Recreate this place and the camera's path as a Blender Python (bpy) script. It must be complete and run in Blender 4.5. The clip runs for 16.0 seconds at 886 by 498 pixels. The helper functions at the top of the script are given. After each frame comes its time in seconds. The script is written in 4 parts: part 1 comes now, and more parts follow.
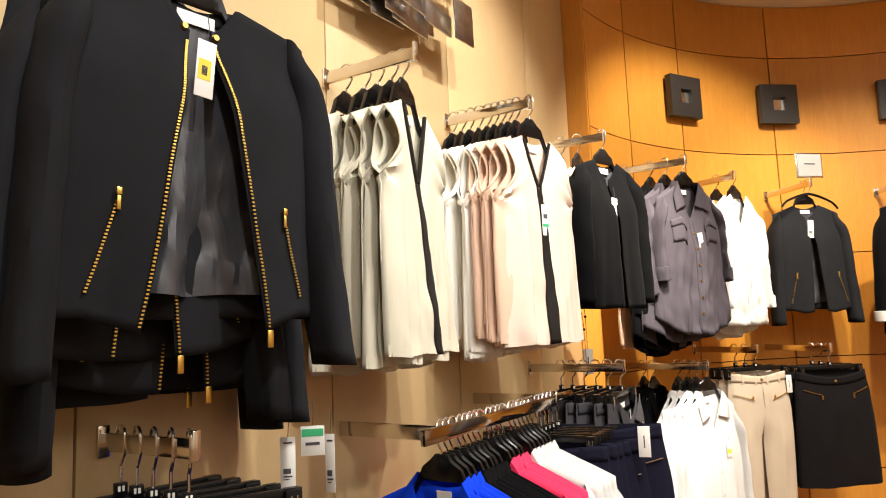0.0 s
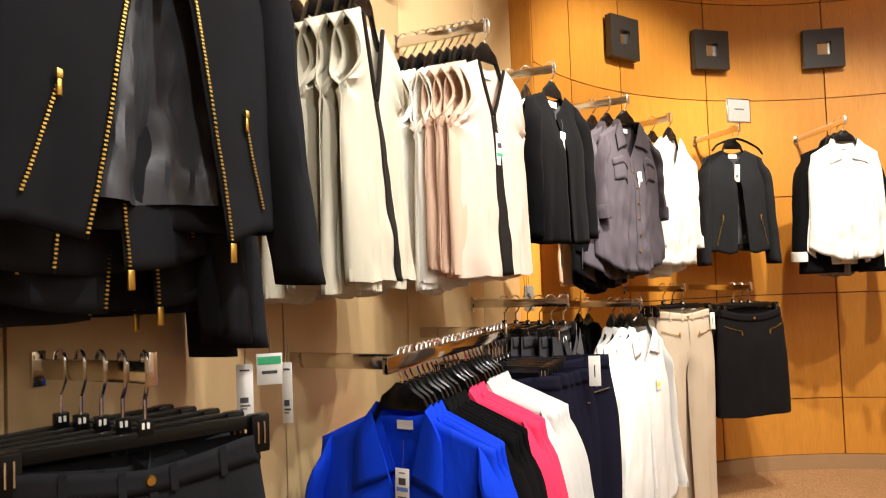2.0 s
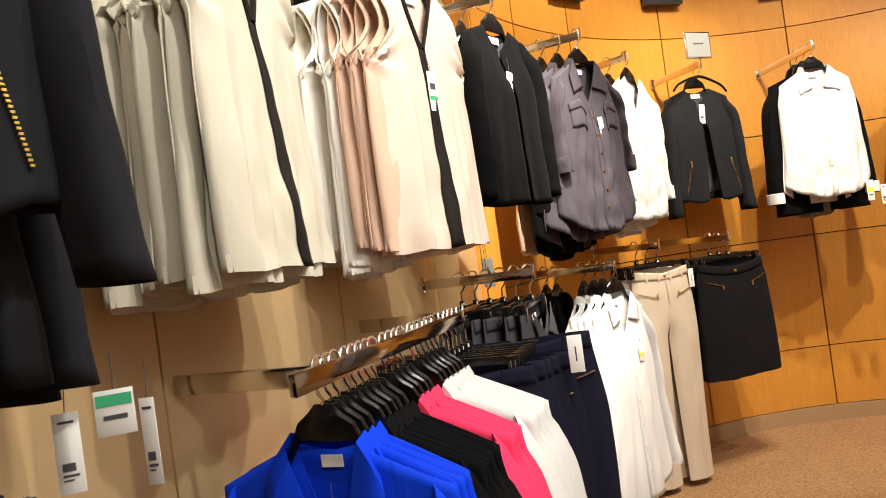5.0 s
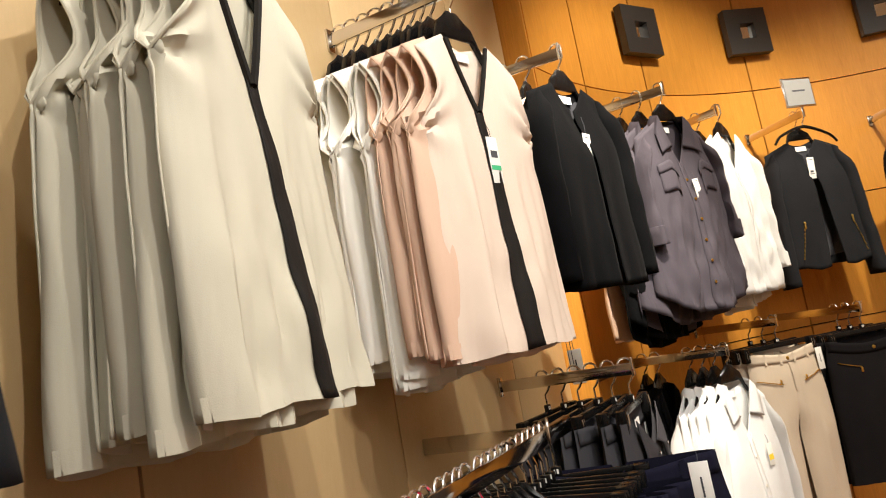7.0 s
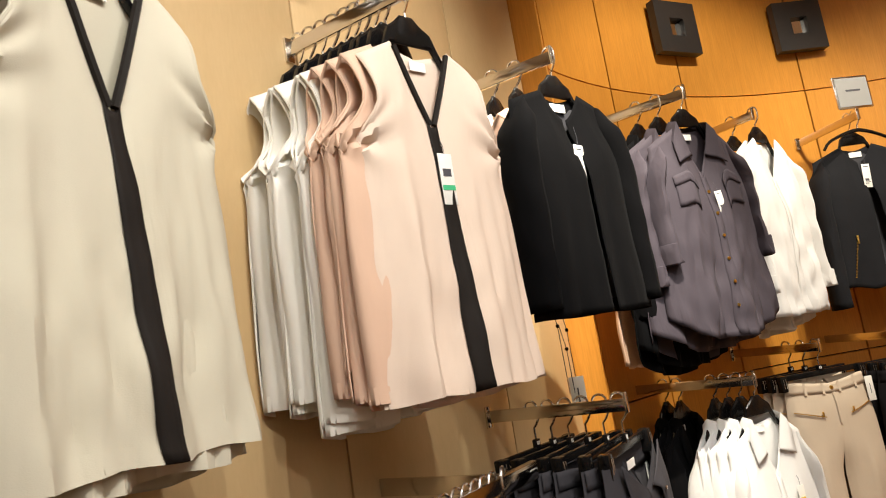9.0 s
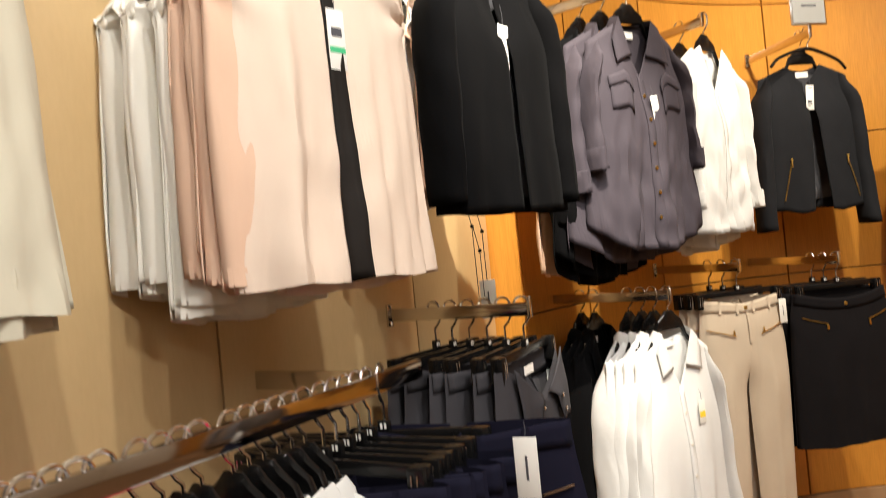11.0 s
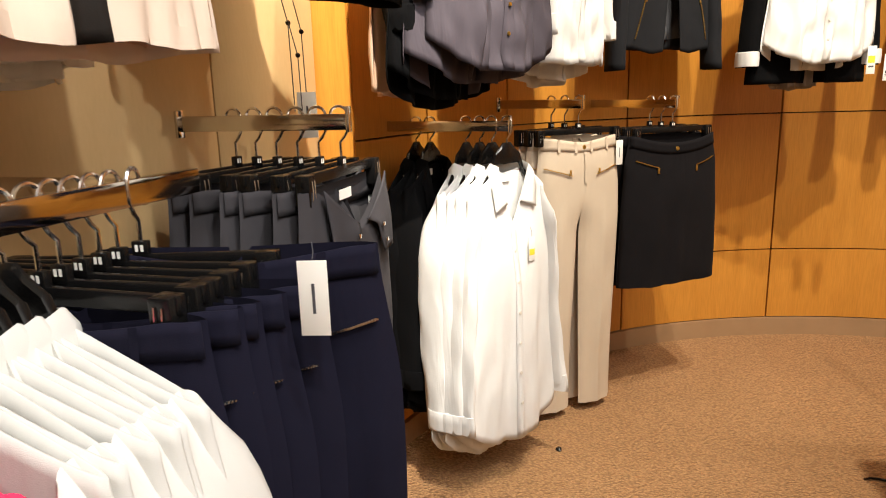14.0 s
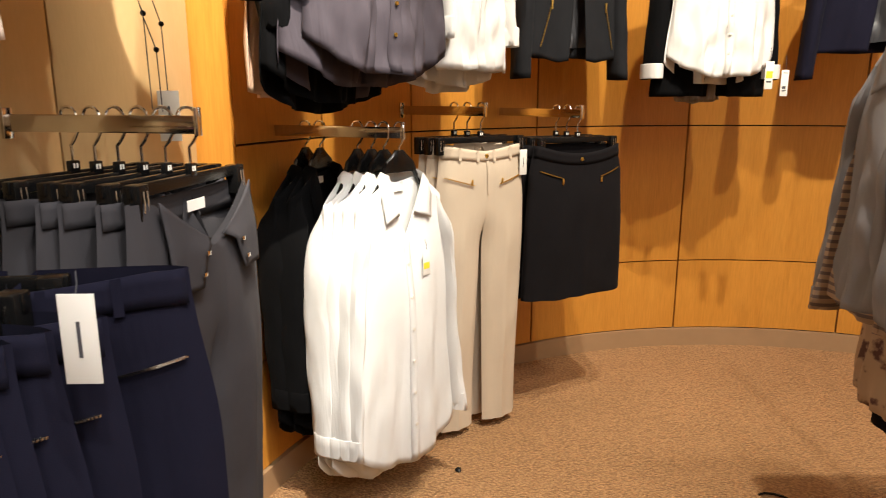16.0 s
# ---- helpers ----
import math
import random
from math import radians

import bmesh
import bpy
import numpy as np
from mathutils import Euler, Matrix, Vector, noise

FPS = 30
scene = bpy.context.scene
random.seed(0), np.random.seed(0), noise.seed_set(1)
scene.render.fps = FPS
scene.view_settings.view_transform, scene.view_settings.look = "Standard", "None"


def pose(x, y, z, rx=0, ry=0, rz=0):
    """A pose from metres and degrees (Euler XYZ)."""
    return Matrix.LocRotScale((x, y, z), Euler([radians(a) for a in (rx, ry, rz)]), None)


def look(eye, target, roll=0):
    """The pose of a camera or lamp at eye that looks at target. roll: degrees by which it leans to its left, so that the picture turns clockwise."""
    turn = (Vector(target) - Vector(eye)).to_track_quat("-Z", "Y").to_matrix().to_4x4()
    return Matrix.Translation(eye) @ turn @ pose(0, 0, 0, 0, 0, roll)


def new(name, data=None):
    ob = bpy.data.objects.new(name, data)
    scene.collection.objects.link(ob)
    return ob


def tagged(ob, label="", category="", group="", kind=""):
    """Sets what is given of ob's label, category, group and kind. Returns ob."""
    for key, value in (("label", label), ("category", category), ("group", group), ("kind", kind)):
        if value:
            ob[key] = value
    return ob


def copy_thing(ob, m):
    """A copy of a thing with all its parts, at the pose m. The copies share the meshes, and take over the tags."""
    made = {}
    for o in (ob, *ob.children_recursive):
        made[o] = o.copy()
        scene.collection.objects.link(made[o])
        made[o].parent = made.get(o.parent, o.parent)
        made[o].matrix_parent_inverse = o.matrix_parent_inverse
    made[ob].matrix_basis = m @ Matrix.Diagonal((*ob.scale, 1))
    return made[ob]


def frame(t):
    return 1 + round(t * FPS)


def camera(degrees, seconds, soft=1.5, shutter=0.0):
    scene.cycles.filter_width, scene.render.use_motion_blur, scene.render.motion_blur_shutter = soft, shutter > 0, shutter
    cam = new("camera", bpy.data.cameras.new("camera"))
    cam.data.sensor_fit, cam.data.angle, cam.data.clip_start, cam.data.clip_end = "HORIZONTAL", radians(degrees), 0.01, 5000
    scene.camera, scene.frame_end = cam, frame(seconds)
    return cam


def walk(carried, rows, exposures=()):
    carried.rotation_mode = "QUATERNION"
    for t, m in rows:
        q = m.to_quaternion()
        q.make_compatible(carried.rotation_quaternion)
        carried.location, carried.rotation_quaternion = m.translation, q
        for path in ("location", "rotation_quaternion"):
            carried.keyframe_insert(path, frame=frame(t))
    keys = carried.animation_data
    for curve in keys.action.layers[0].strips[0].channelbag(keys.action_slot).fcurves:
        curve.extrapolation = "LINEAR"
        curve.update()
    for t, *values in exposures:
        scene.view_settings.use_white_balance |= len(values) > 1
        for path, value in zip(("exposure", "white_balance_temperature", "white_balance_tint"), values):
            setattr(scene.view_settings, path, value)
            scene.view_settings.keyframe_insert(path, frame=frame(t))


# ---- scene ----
cam = camera(65.8, 16.0, soft=0.95, shutter=0.5)
PATH = [
    (0, (1.183, 0.656, 1.362), (0.158, 2.358, 1.59), -2.3),
    (0.5, (1.158, 0.644, 1.352), (0.184, 2.377, 1.566), -1.9),
    (1, (1.11, 0.658, 1.341), (0.172, 2.417, 1.506), -1.8),
    (1.5, (1.083, 0.662, 1.333), (0.193, 2.448, 1.465), -1.4),
    (2, (1.051, 0.679, 1.312), (0.226, 2.5, 1.383), -2.1),
    (2.5, (1.041, 0.711, 1.292), (0.245, 2.546, 1.305), -2.5),
    (3, (1.003, 0.795, 1.279), (0.226, 2.637, 1.261), -4.2),
    (5.5, (0.908, 1.171, 1.298), (0.169, 3.03, 1.322), -8.5),
    (6, (0.872, 1.263, 1.335), (0.057, 3.084, 1.478), -9.6),
    (6.5, (0.858, 1.325, 1.344), (0.001, 3.114, 1.598), -10.3),
    (7, (0.848, 1.392, 1.34), (-0.048, 3.16, 1.608), -10.3),
    (7.5, (0.873, 1.465, 1.354), (-0.108, 3.185, 1.639), -9.4),
    (8, (0.916, 1.538, 1.373), (-0.142, 3.206, 1.685), -9.4),
    (10.5, (1.054, 1.728, 1.346), (0.043, 3.442, 1.55), -6.8),
    (11, (1.018, 1.793, 1.321), (0.03, 3.532, 1.346), -5.4),
    (11.5, (1.012, 1.826, 1.297), (0.021, 3.559, 1.168), -4.4),
    (12, (1.003, 1.856, 1.283), (0.058, 3.603, 1.05), -3.6),
    (12.5, (0.995, 1.902, 1.276), (0.168, 3.699, 0.977), -1.9),
    (13, (0.977, 1.951, 1.253), (0.276, 3.797, 0.932), -1.8),
    (13.5, (0.966, 1.996, 1.239), (0.347, 3.857, 0.847), -2.1),
    (14, (0.978, 2.029, 1.232), (0.383, 3.886, 0.79), -1.6),
    (14.5, (0.989, 2.091, 1.226), (0.39, 3.939, 0.753), -1.9),
    (15, (1.026, 2.131, 1.233), (0.451, 3.985, 0.752), -0.3),
    (15.5, (1.049, 2.159, 1.23), (0.564, 4.046, 0.779), -0.0),
    (16, (1.067, 2.172, 1.23), (0.658, 4.082, 0.798), 0.0),
]
walk(cam, [(t, look(eye, target, roll)) for t, eye, target, roll in PATH], [(0, 0.22), (3, 0.2), (6.5, -0.15), (8.2, -0.42), (10.5, -0.36), (12.5, 0.14), (14.5, 0.06), (16, 0.05)])

# ---- world, lamps, exposure ----
world = bpy.data.worlds.new("store_world")
scene.world = world
world.use_nodes = True
world.node_tree.nodes["Background"].inputs[0].default_value = (1.0, 0.88, 0.74, 1)
world.node_tree.nodes["Background"].inputs[1].default_value = 0.03


# unseen area lamp added below the ceiling as soft fill
def area_lamp(x, y, z, sx, sy, watts, color=(1.0, 0.97, 0.93)):
    d = bpy.data.lights.new("fill_light", "AREA")
    d.shape, d.size, d.size_y, d.energy, d.color = "RECTANGLE", sx, sy, watts, color
    o = new("fill_light", d)
    o.matrix_world = look((x, y, z), (x, y + 0.001, 0))
    return o


def spot_lamp(eye, target, watts, cone=70, blend=0.6, color=(1.0, 0.97, 0.92), r=0.05):
    d = bpy.data.lights.new("ceiling_spot", "SPOT")
    d.energy, d.color, d.spot_size, d.spot_blend, d.shadow_soft_size = watts, color, radians(cone), blend, r
    o = new("ceiling_spot", d)
    o.matrix_world = look(eye, target)
    return o


area_lamp(3.2, 0.6, 3.28, 2.2, 2.6, 34)
area_lamp(2.9, 2.6, 3.28, 1.2, 1.2, 18)
area_lamp(4.7, 2.6, 3.28, 1.6, 2.4, 34)
area_lamp(4.2, -1.6, 3.28, 2.4, 2.0, 16)
WARM = (1.0, 0.91, 0.76)
spot_lamp((1.45, 3.75, 3.26), (0.42, 4.75, 1.5), 190, 82, color=WARM, r=0.03)
spot_lamp((1.8, 3.6, 3.26), (1.4, 5.5, 0.7), 280, 80, color=WARM, r=0.03)
spot_lamp((2.7, 3.6, 3.26), (2.5, 5.5, 0.8), 160, 66, color=WARM, r=0.03)
spot_lamp((1.5, 2.5, 3.26), (0.1, 2.75, 1.6), 125, 74, r=0.03)
spot_lamp((1.6, 1.5, 3.26), (0.1, 2.1, 1.7), 118, 85, r=0.03)
spot_lamp((1.15, 2.7, 3.26), (0.1, 3.75, 1.25), 680, 32, color=WARM, r=0.02)
spot_lamp((1.9, 1.9, 3.26), (0.5, 2.9, 0.7), 115, 70, r=0.03)
spot_lamp((1.7, 0.3, 3.26), (0.2, 1.2, 1.6), 85, 85)

# ---- materials ----
M = {}


def nodes_of(name, rough=0.6, metal=0.0):
    m = bpy.data.materials.new(name)
    m.use_nodes = True
    nt = m.node_tree
    b = nt.nodes["Principled BSDF"]
    b.inputs["Roughness"].default_value = rough
    b.inputs["Metallic"].default_value = metal
    M[name] = m
    return m, nt, b


def noise_mix(nt, b, c1, c2, scale, detail=4.0, coord="Object", stretch=(1, 1, 1)):
    tc = nt.nodes.new("ShaderNodeTexCoord")
    mp = nt.nodes.new("ShaderNodeMapping")
    mp.inputs["Scale"].default_value = stretch
    n = nt.nodes.new("ShaderNodeTexNoise")
    n.inputs["Scale"].default_value, n.inputs["Detail"].default_value = scale, detail
    mix = nt.nodes.new("ShaderNodeMix")
    mix.data_type = "RGBA"
    mix.inputs[6].default_value, mix.inputs[7].default_value = (*c1, 1), (*c2, 1)
    nt.links.new(tc.outputs[coord], mp.inputs[0])
    nt.links.new(mp.outputs[0], n.inputs["Vector"])
    nt.links.new(n.outputs["Fac"], mix.inputs[0])
    nt.links.new(mix.outputs[2], b.inputs["Base Color"])
    return mp, n, mix


def bump_from(nt, b, socket, strength, dist=0.002):
    bp = nt.nodes.new("ShaderNodeBump")
    bp.inputs["Strength"].default_value, bp.inputs["Distance"].default_value = strength, dist
    nt.links.new(socket, bp.inputs["Height"])
    if b.inputs["Normal"].links:
        nt.links.new(b.inputs["Normal"].links[0].from_socket, bp.inputs["Normal"])
    nt.links.new(bp.outputs[0], b.inputs["Normal"])


def cloth(name, color, rough=0.85, sheen=0.15, vary=0.12, weave=900, crease=0.5):
    """Woven cloth: soft colour drift, fine weave and broad creases."""
    m, nt, b = nodes_of(name, rough)
    dark = tuple(c * (1 - vary) for c in color)
    light = tuple(min(1, c * (1 + vary)) for c in color)
    mp, n, mix = noise_mix(nt, b, dark, light, 14, 5)
    w = nt.nodes.new("ShaderNodeTexNoise")
    w.inputs["Scale"].default_value = weave
    w.inputs["Detail"].default_value = 1
    nt.links.new(mp.outputs[0], w.inputs["Vector"])
    bump_from(nt, b, w.outputs["Fac"], 0.25, 0.0008)
    mp2 = nt.nodes.new("ShaderNodeMapping")
    mp2.inputs["Scale"].default_value = (1, 1, 0.3)
    nt.links.new(mp.outputs[0], mp2.inputs[0])
    f = nt.nodes.new("ShaderNodeTexNoise")
    f.inputs["Scale"].default_value, f.inputs["Detail"].default_value, f.inputs["Distortion"].default_value = 11, 3, 0.6
    nt.links.new(mp2.outputs[0], f.inputs["Vector"])
    bump_from(nt, b, f.outputs["Fac"], crease, 0.012)
    b.inputs["Sheen Weight"].default_value = sheen * 0.05
    b.inputs["Specular IOR Level"].default_value = 0.05 if rough > 0.5 else 0.5
    return m


def plain(name, color, rough=0.5, metal=0.0, vary=0.06, scale=30, bump=0.0):
    m, nt, b = nodes_of(name, rough, metal)
    mp, n, mix = noise_mix(nt, b, tuple(c * (1 - vary) for c in color), tuple(min(1, c * (1 + vary)) for c in color), scale)
    if bump:
        bump_from(nt, b, n.outputs["Fac"], bump)
    return m


cloth("jacket_black", (0.015, 0.0154, 0.0175), 0.8, 0.35, 0.2)
cloth("knit_black", (0.0036, 0.0036, 0.004), 0.9, 0.2, 0.2)
cloth("lining", (0.05, 0.05, 0.056), 0.38, 0.0, 0.08, 300, 0.8)
cloth("cream", (0.56, 0.525, 0.415), 0.85, 0.1, 0.04, 700, 0.5)
cloth("peach", (0.70, 0.57, 0.465), 0.85, 0.1, 0.04, 700, 0.6)
cloth("salmon", (0.66, 0.455, 0.335), 0.85, 0.1, 0.05, 700, 0.45)
cloth("offwhite", (0.80, 0.775, 0.70), 0.8, 0.1, 0.03, 700, 0.45)
cloth("white", (0.68, 0.675, 0.66), 0.75, 0.1, 0.03, 800, 0.7)
cloth("ivory", (0.62, 0.615, 0.59), 0.8, 0.1, 0.04, 800, 0.5)
cloth("charcoal", (0.062, 0.053, 0.064), 0.6, 0.2, 0.15, 600, 0.8)
cloth("grey_wool", (0.052, 0.049, 0.054), 0.85, 0.25, 0.15, 900, 0.5)
cloth("navy", (0.0105, 0.0102, 0.021), 0.85, 0.25, 0.2, 900, 0.5)
cloth("blue", (0.006, 0.045, 0.62), 0.55, 0.1, 0.08, 600, 0.7)
cloth("pink", (0.86, 0.045, 0.12), 0.7, 0.1, 0.06, 700, 0.6)
cloth("khaki", (0.56, 0.465, 0.355), 0.85, 0.1, 0.04, 900, 0.4)
cloth("band_black", (0.020, 0.017, 0.015), 0.55, 0.1, 0.2, 500, 0.3)
cloth("taupe", (0.30, 0.26, 0.22), 0.85, 0.1, 0.1)
cloth("mid_grey", (0.25, 0.25, 0.27), 0.85, 0.2, 0.12)
cloth("brown_black", (0.0095, 0.0085, 0.0095), 0.85, 0.2, 0.2)


def print_material(name, base, c2, kind, scale):
    m, nt, b = nodes_of(name, 0.8)
    tc = nt.nodes.new("ShaderNodeTexCoord")
    mix = nt.nodes.new("ShaderNodeMix")
    mix.data_type = "RGBA"
    mix.inputs[6].default_value, mix.inputs[7].default_value = (*base, 1), (*c2, 1)
    ramp = nt.nodes.new("ShaderNodeValToRGB")
    if kind == "wave":
        t = nt.nodes.new("ShaderNodeTexWave")
        t.bands_direction = "Z"
        t.inputs["Scale"].default_value, t.inputs["Distortion"].default_value = scale, 0.6
        ramp.color_ramp.elements[0].position, ramp.color_ramp.elements[1].position = 0.55, 0.7
        nt.links.new(t.outputs["Fac"], ramp.inputs[0])
    else:
        t = nt.nodes.new("ShaderNodeTexNoise")
        t.inputs["Scale"].default_value, t.inputs["Detail"].default_value = scale, 4
        ramp.color_ramp.elements[0].position, ramp.color_ramp.elements[1].position = 0.56, 0.62
        nt.links.new(t.outputs["Fac"], ramp.inputs[0])
    nt.links.new(tc.outputs["Object"], t.inputs["Vector"])
    nt.links.new(ramp.outputs[0], mix.inputs[0])
    nt.links.new(mix.outputs[2], b.inputs["Base Color"])


print_material("floral", (0.46, 0.33, 0.22), (0.10, 0.04, 0.035), "noise", 16)
print_material("stripe", (0.40, 0.29, 0.20), (0.16, 0.12, 0.11), "wave", 14)
plain("gold", (0.80, 0.54, 0.13), 0.3, 1.0, 0.1, 80)
plain("chrome", (0.82, 0.81, 0.79), 0.2, 1.0, 0.05, 40)
plain("nickel", (0.66, 0.62, 0.56), 0.13, 1.0, 0.07, 25)
# nickel again, base darkened to stand in for dark reflections on the rail
plain("nickel_dark_reflection", (0.45, 0.43, 0.41), 0.08, 1.0, 0.08, 25)
plain("plastic_black", (0.006, 0.0058, 0.0058), 0.24, 0.0, 0.2, 40)
M["plastic_black"].node_tree.nodes["Principled BSDF"].inputs["Specular IOR Level"].default_value = 0.28
plain("card_white", (0.78, 0.77, 0.72), 0.6, 0.0, 0.03, 30)
plain("ink", (0.06, 0.06, 0.07), 0.7)
plain("ink_yellow", (0.85, 0.60, 0.04), 0.6)
plain("ink_green", (0.05, 0.45, 0.20), 0.6)
plain("ink_blue", (0.10, 0.20, 0.60), 0.6)
plain("satin_label", (0.80, 0.79, 0.76), 0.5)
plain("frame_black", (0.020, 0.018, 0.017), 0.42, 0.0, 0.2, 60, 0.15)
plain("mirror", (0.86, 0.86, 0.85), 0.03, 1.0, 0.01)
plain("sign_face", (0.27, 0.27, 0.26), 0.35, 0.0, 0.05)
plain("art_metal", (0.46, 0.45, 0.44), 0.28, 1.0, 0.7, 22, 0.3)
plain("seam_dark", (0.05, 0.022, 0.008), 0.8)
plain("baseboard", (0.34, 0.21, 0.11), 0.6, 0.0, 0.12, 12, 0.1)
plain("ceiling_paint", (0.80, 0.77, 0.70), 0.9, 0.0, 0.04, 6, 0.1)
plain("wall_paint", (0.74, 0.63, 0.48), 0.85, 0.0, 0.05, 5, 0.1)
plain("pearl", (0.7, 0.66, 0.58), 0.25)


def wood_material(name, c1, c2, rough, stretch, grain=0.7):
    m, nt, b = nodes_of(name, rough)
    mp, n, mix = noise_mix(nt, b, c1, c2, 3.0, 6, "Object", stretch)
    n.inputs["Distortion"].default_value = 0.4
    g = nt.nodes.new("ShaderNodeTexNoise")
    g.inputs["Scale"].default_value, g.inputs["Detail"].default_value = 26, 5
    nt.links.new(mp.outputs[0], g.inputs["Vector"])
    mx = nt.nodes.new("ShaderNodeMix")
    mx.data_type, mx.blend_type = "RGBA", "MULTIPLY"
    ramp = nt.nodes.new("ShaderNodeValToRGB")
    ramp.color_ramp.elements[0].position, ramp.color_ramp.elements[0].color = 0.3, (0.80, 0.76, 0.70, 1)
    ramp.color_ramp.elements[1].position, ramp.color_ramp.elements[1].color = 0.65, (1, 1, 1, 1)
    nt.links.new(g.outputs["Fac"], ramp.inputs[0])
    mx.inputs[0].default_value = grain
    info = nt.nodes.new("ShaderNodeObjectInfo")
    hsv = nt.nodes.new("ShaderNodeHueSaturation")
    mr = nt.nodes.new("ShaderNodeMapRange")
    mr.inputs[3].default_value, mr.inputs[4].default_value = 0.9, 1.08
    nt.links.new(info.outputs["Random"], mr.inputs[0])
    nt.links.new(mr.outputs[0], hsv.inputs["Value"])
    nt.links.new(mix.outputs[2], mx.inputs[6])
    nt.links.new(ramp.outputs[0], mx.inputs[7])
    nt.links.new(mx.outputs[2], hsv.inputs["Color"])
    nt.links.new(hsv.outputs[0], b.inputs["Base Color"])
    bump_from(nt, b, g.outputs["Fac"], 0.06, 0.001)
    return m


wood_material("cherry_veneer", (0.54, 0.225, 0.030), (0.66, 0.30, 0.050), 0.34, (7, 7, 0.5))
wood_material("beige_laminate", (0.57, 0.395, 0.19), (0.65, 0.46, 0.235), 0.5, (5, 5, 1.2), 0.18)


def carpet_material():
    m, nt, b = nodes_of("carpet", 0.95)
    mp, n, mix = noise_mix(nt, b, (0.38, 0.21, 0.092), (0.50, 0.285, 0.135), 2.2, 6)
    wv = nt.nodes.new("ShaderNodeTexVoronoi")
    wv.inputs["Scale"].default_value = 92
    mp2 = nt.nodes.new("ShaderNodeMapping")
    mp2.inputs["Scale"].default_value = (1.0, 1.6, 1)
    mp2.inputs["Rotation"].default_value = (0, 0, radians(24))
    nt.links.new(mp.outputs[0], mp2.inputs[0])
    nt.links.new(mp2.outputs[0], wv.inputs["Vector"])
    ramp = nt.nodes.new("ShaderNodeValToRGB")
    ramp.color_ramp.elements[0].color, ramp.color_ramp.elements[1].color = (1.2, 1.18, 1.12, 1), (0.62, 0.57, 0.52, 1)
    ramp.color_ramp.elements[0].position, ramp.color_ramp.elements[1].position = 0.2, 0.75
    nt.links.new(wv.outputs["Distance"], ramp.inputs[0])
    mx = nt.nodes.new("ShaderNodeMix")
    mx.data_type, mx.blend_type = "RGBA", "MULTIPLY"
    mx.inputs[0].default_value = 0.8
    nt.links.new(mix.outputs[2], mx.inputs[6])
    nt.links.new(ramp.outputs[0], mx.inputs[7])
    nt.links.new(mx.outputs[2], b.inputs["Base Color"])
    inv = nt.nodes.new("ShaderNodeMath")
    inv.operation = "SUBTRACT"
    inv.inputs[0].default_value = 1.0
    nt.links.new(wv.outputs["Distance"], inv.inputs[1])
    bump_from(nt, b, inv.outputs[0], 1.0, 0.010)


carpet_material()


# ---- mesh helpers ----
def mesh_of(name, bm, material, smooth=True):
    me = bpy.data.meshes.new(name)
    bmesh.ops.recalc_face_normals(bm, faces=bm.faces)
    for f in bm.faces:
        f.smooth = smooth
    bm.to_mesh(me)
    bm.free()
    me.set_sharp_from_angle(angle=radians(38))
    me.materials.append(M[material])
    return me


def part(name, bm, material, parent, label="", smooth=True):
    o = new(name, mesh_of(name, bm, material, smooth))
    o.parent = parent
    if label:
        tagged(o, label)
    return o


def thing(name, m, label, category, group="", kind=""):
    e = new(name)
    e.matrix_world = m
    e.empty_display_size = 0.05
    return tagged(e, label, category, group, kind)


def box(bm, x0, x1, y0, y1, z0, z1, bevel=0.0):
    r = bmesh.ops.create_cube(bm, size=1.0)
    vs = r["verts"]
    for v in vs:
        v.co = Vector((x0 + (v.co.x + 0.5) * (x1 - x0), y0 + (v.co.y + 0.5) * (y1 - y0), z0 + (v.co.z + 0.5) * (z1 - z0)))
    if bevel:
        es = list({e for v in vs for e in v.link_edges})
        bmesh.ops.bevel(bm, geom=es, offset=bevel, segments=2, affect="EDGES", profile=0.5)
    return vs


def box_bm(*a, bevel=0.0):
    bm = bmesh.new()
    box(bm, *a, bevel=bevel)
    return bm


def tube_bm(points, r, n=8, bm=None, cap=True):
    """A round wire along points."""
    bm = bm or bmesh.new()
    pts = [Vector(p) for p in points]
    rings = []
    side = None
    for i, p in enumerate(pts):
        d = (pts[min(i + 1, len(pts) - 1)] - pts[max(i - 1, 0)]).normalized()
        if side is None:
            side = d.orthogonal().normalized()
        side = (side - d * side.dot(d)).normalized()
        up = d.cross(side)
        rr = r[i] if isinstance(r, (list, tuple)) else r
        rings.append([bm.verts.new(p + rr * (math.cos(a) * side + math.sin(a) * up)) for a in (2 * math.pi * k / n for k in range(n))])
    for a, b in zip(rings, rings[1:]):
        for k in range(n):
            bm.faces.new((a[k], a[(k + 1) % n], b[(k + 1) % n], b[k]))
    if cap:
        bm.faces.new(rings[0][::-1])
        bm.faces.new(rings[-1])
    return bm


def solid(o, t=0.0025):
    md = o.modifiers.new("thickness", "SOLIDIFY")
    md.thickness, md.offset = t, 0
    return o


def smooth01(x):
    x = max(0.0, min(1.0, x))
    return x * x * (3 - 2 * x)


def lerp_table(tab, s):
    for (a, va), (b, vb) in zip(tab, tab[1:]):
        if s <= b:
            return va + (vb - va) * smooth01((s - a) / (b - a) if b > a else 0)
    return tab[-1][1]


# ---- the setting ----
CX, CY, RAD, TOP = 2.1, 3.74, 2.0, 3.30


def on_arc(deg, r=RAD):
    a = radians(deg)
    return CX + r * math.cos(a), CY + r * math.sin(a)


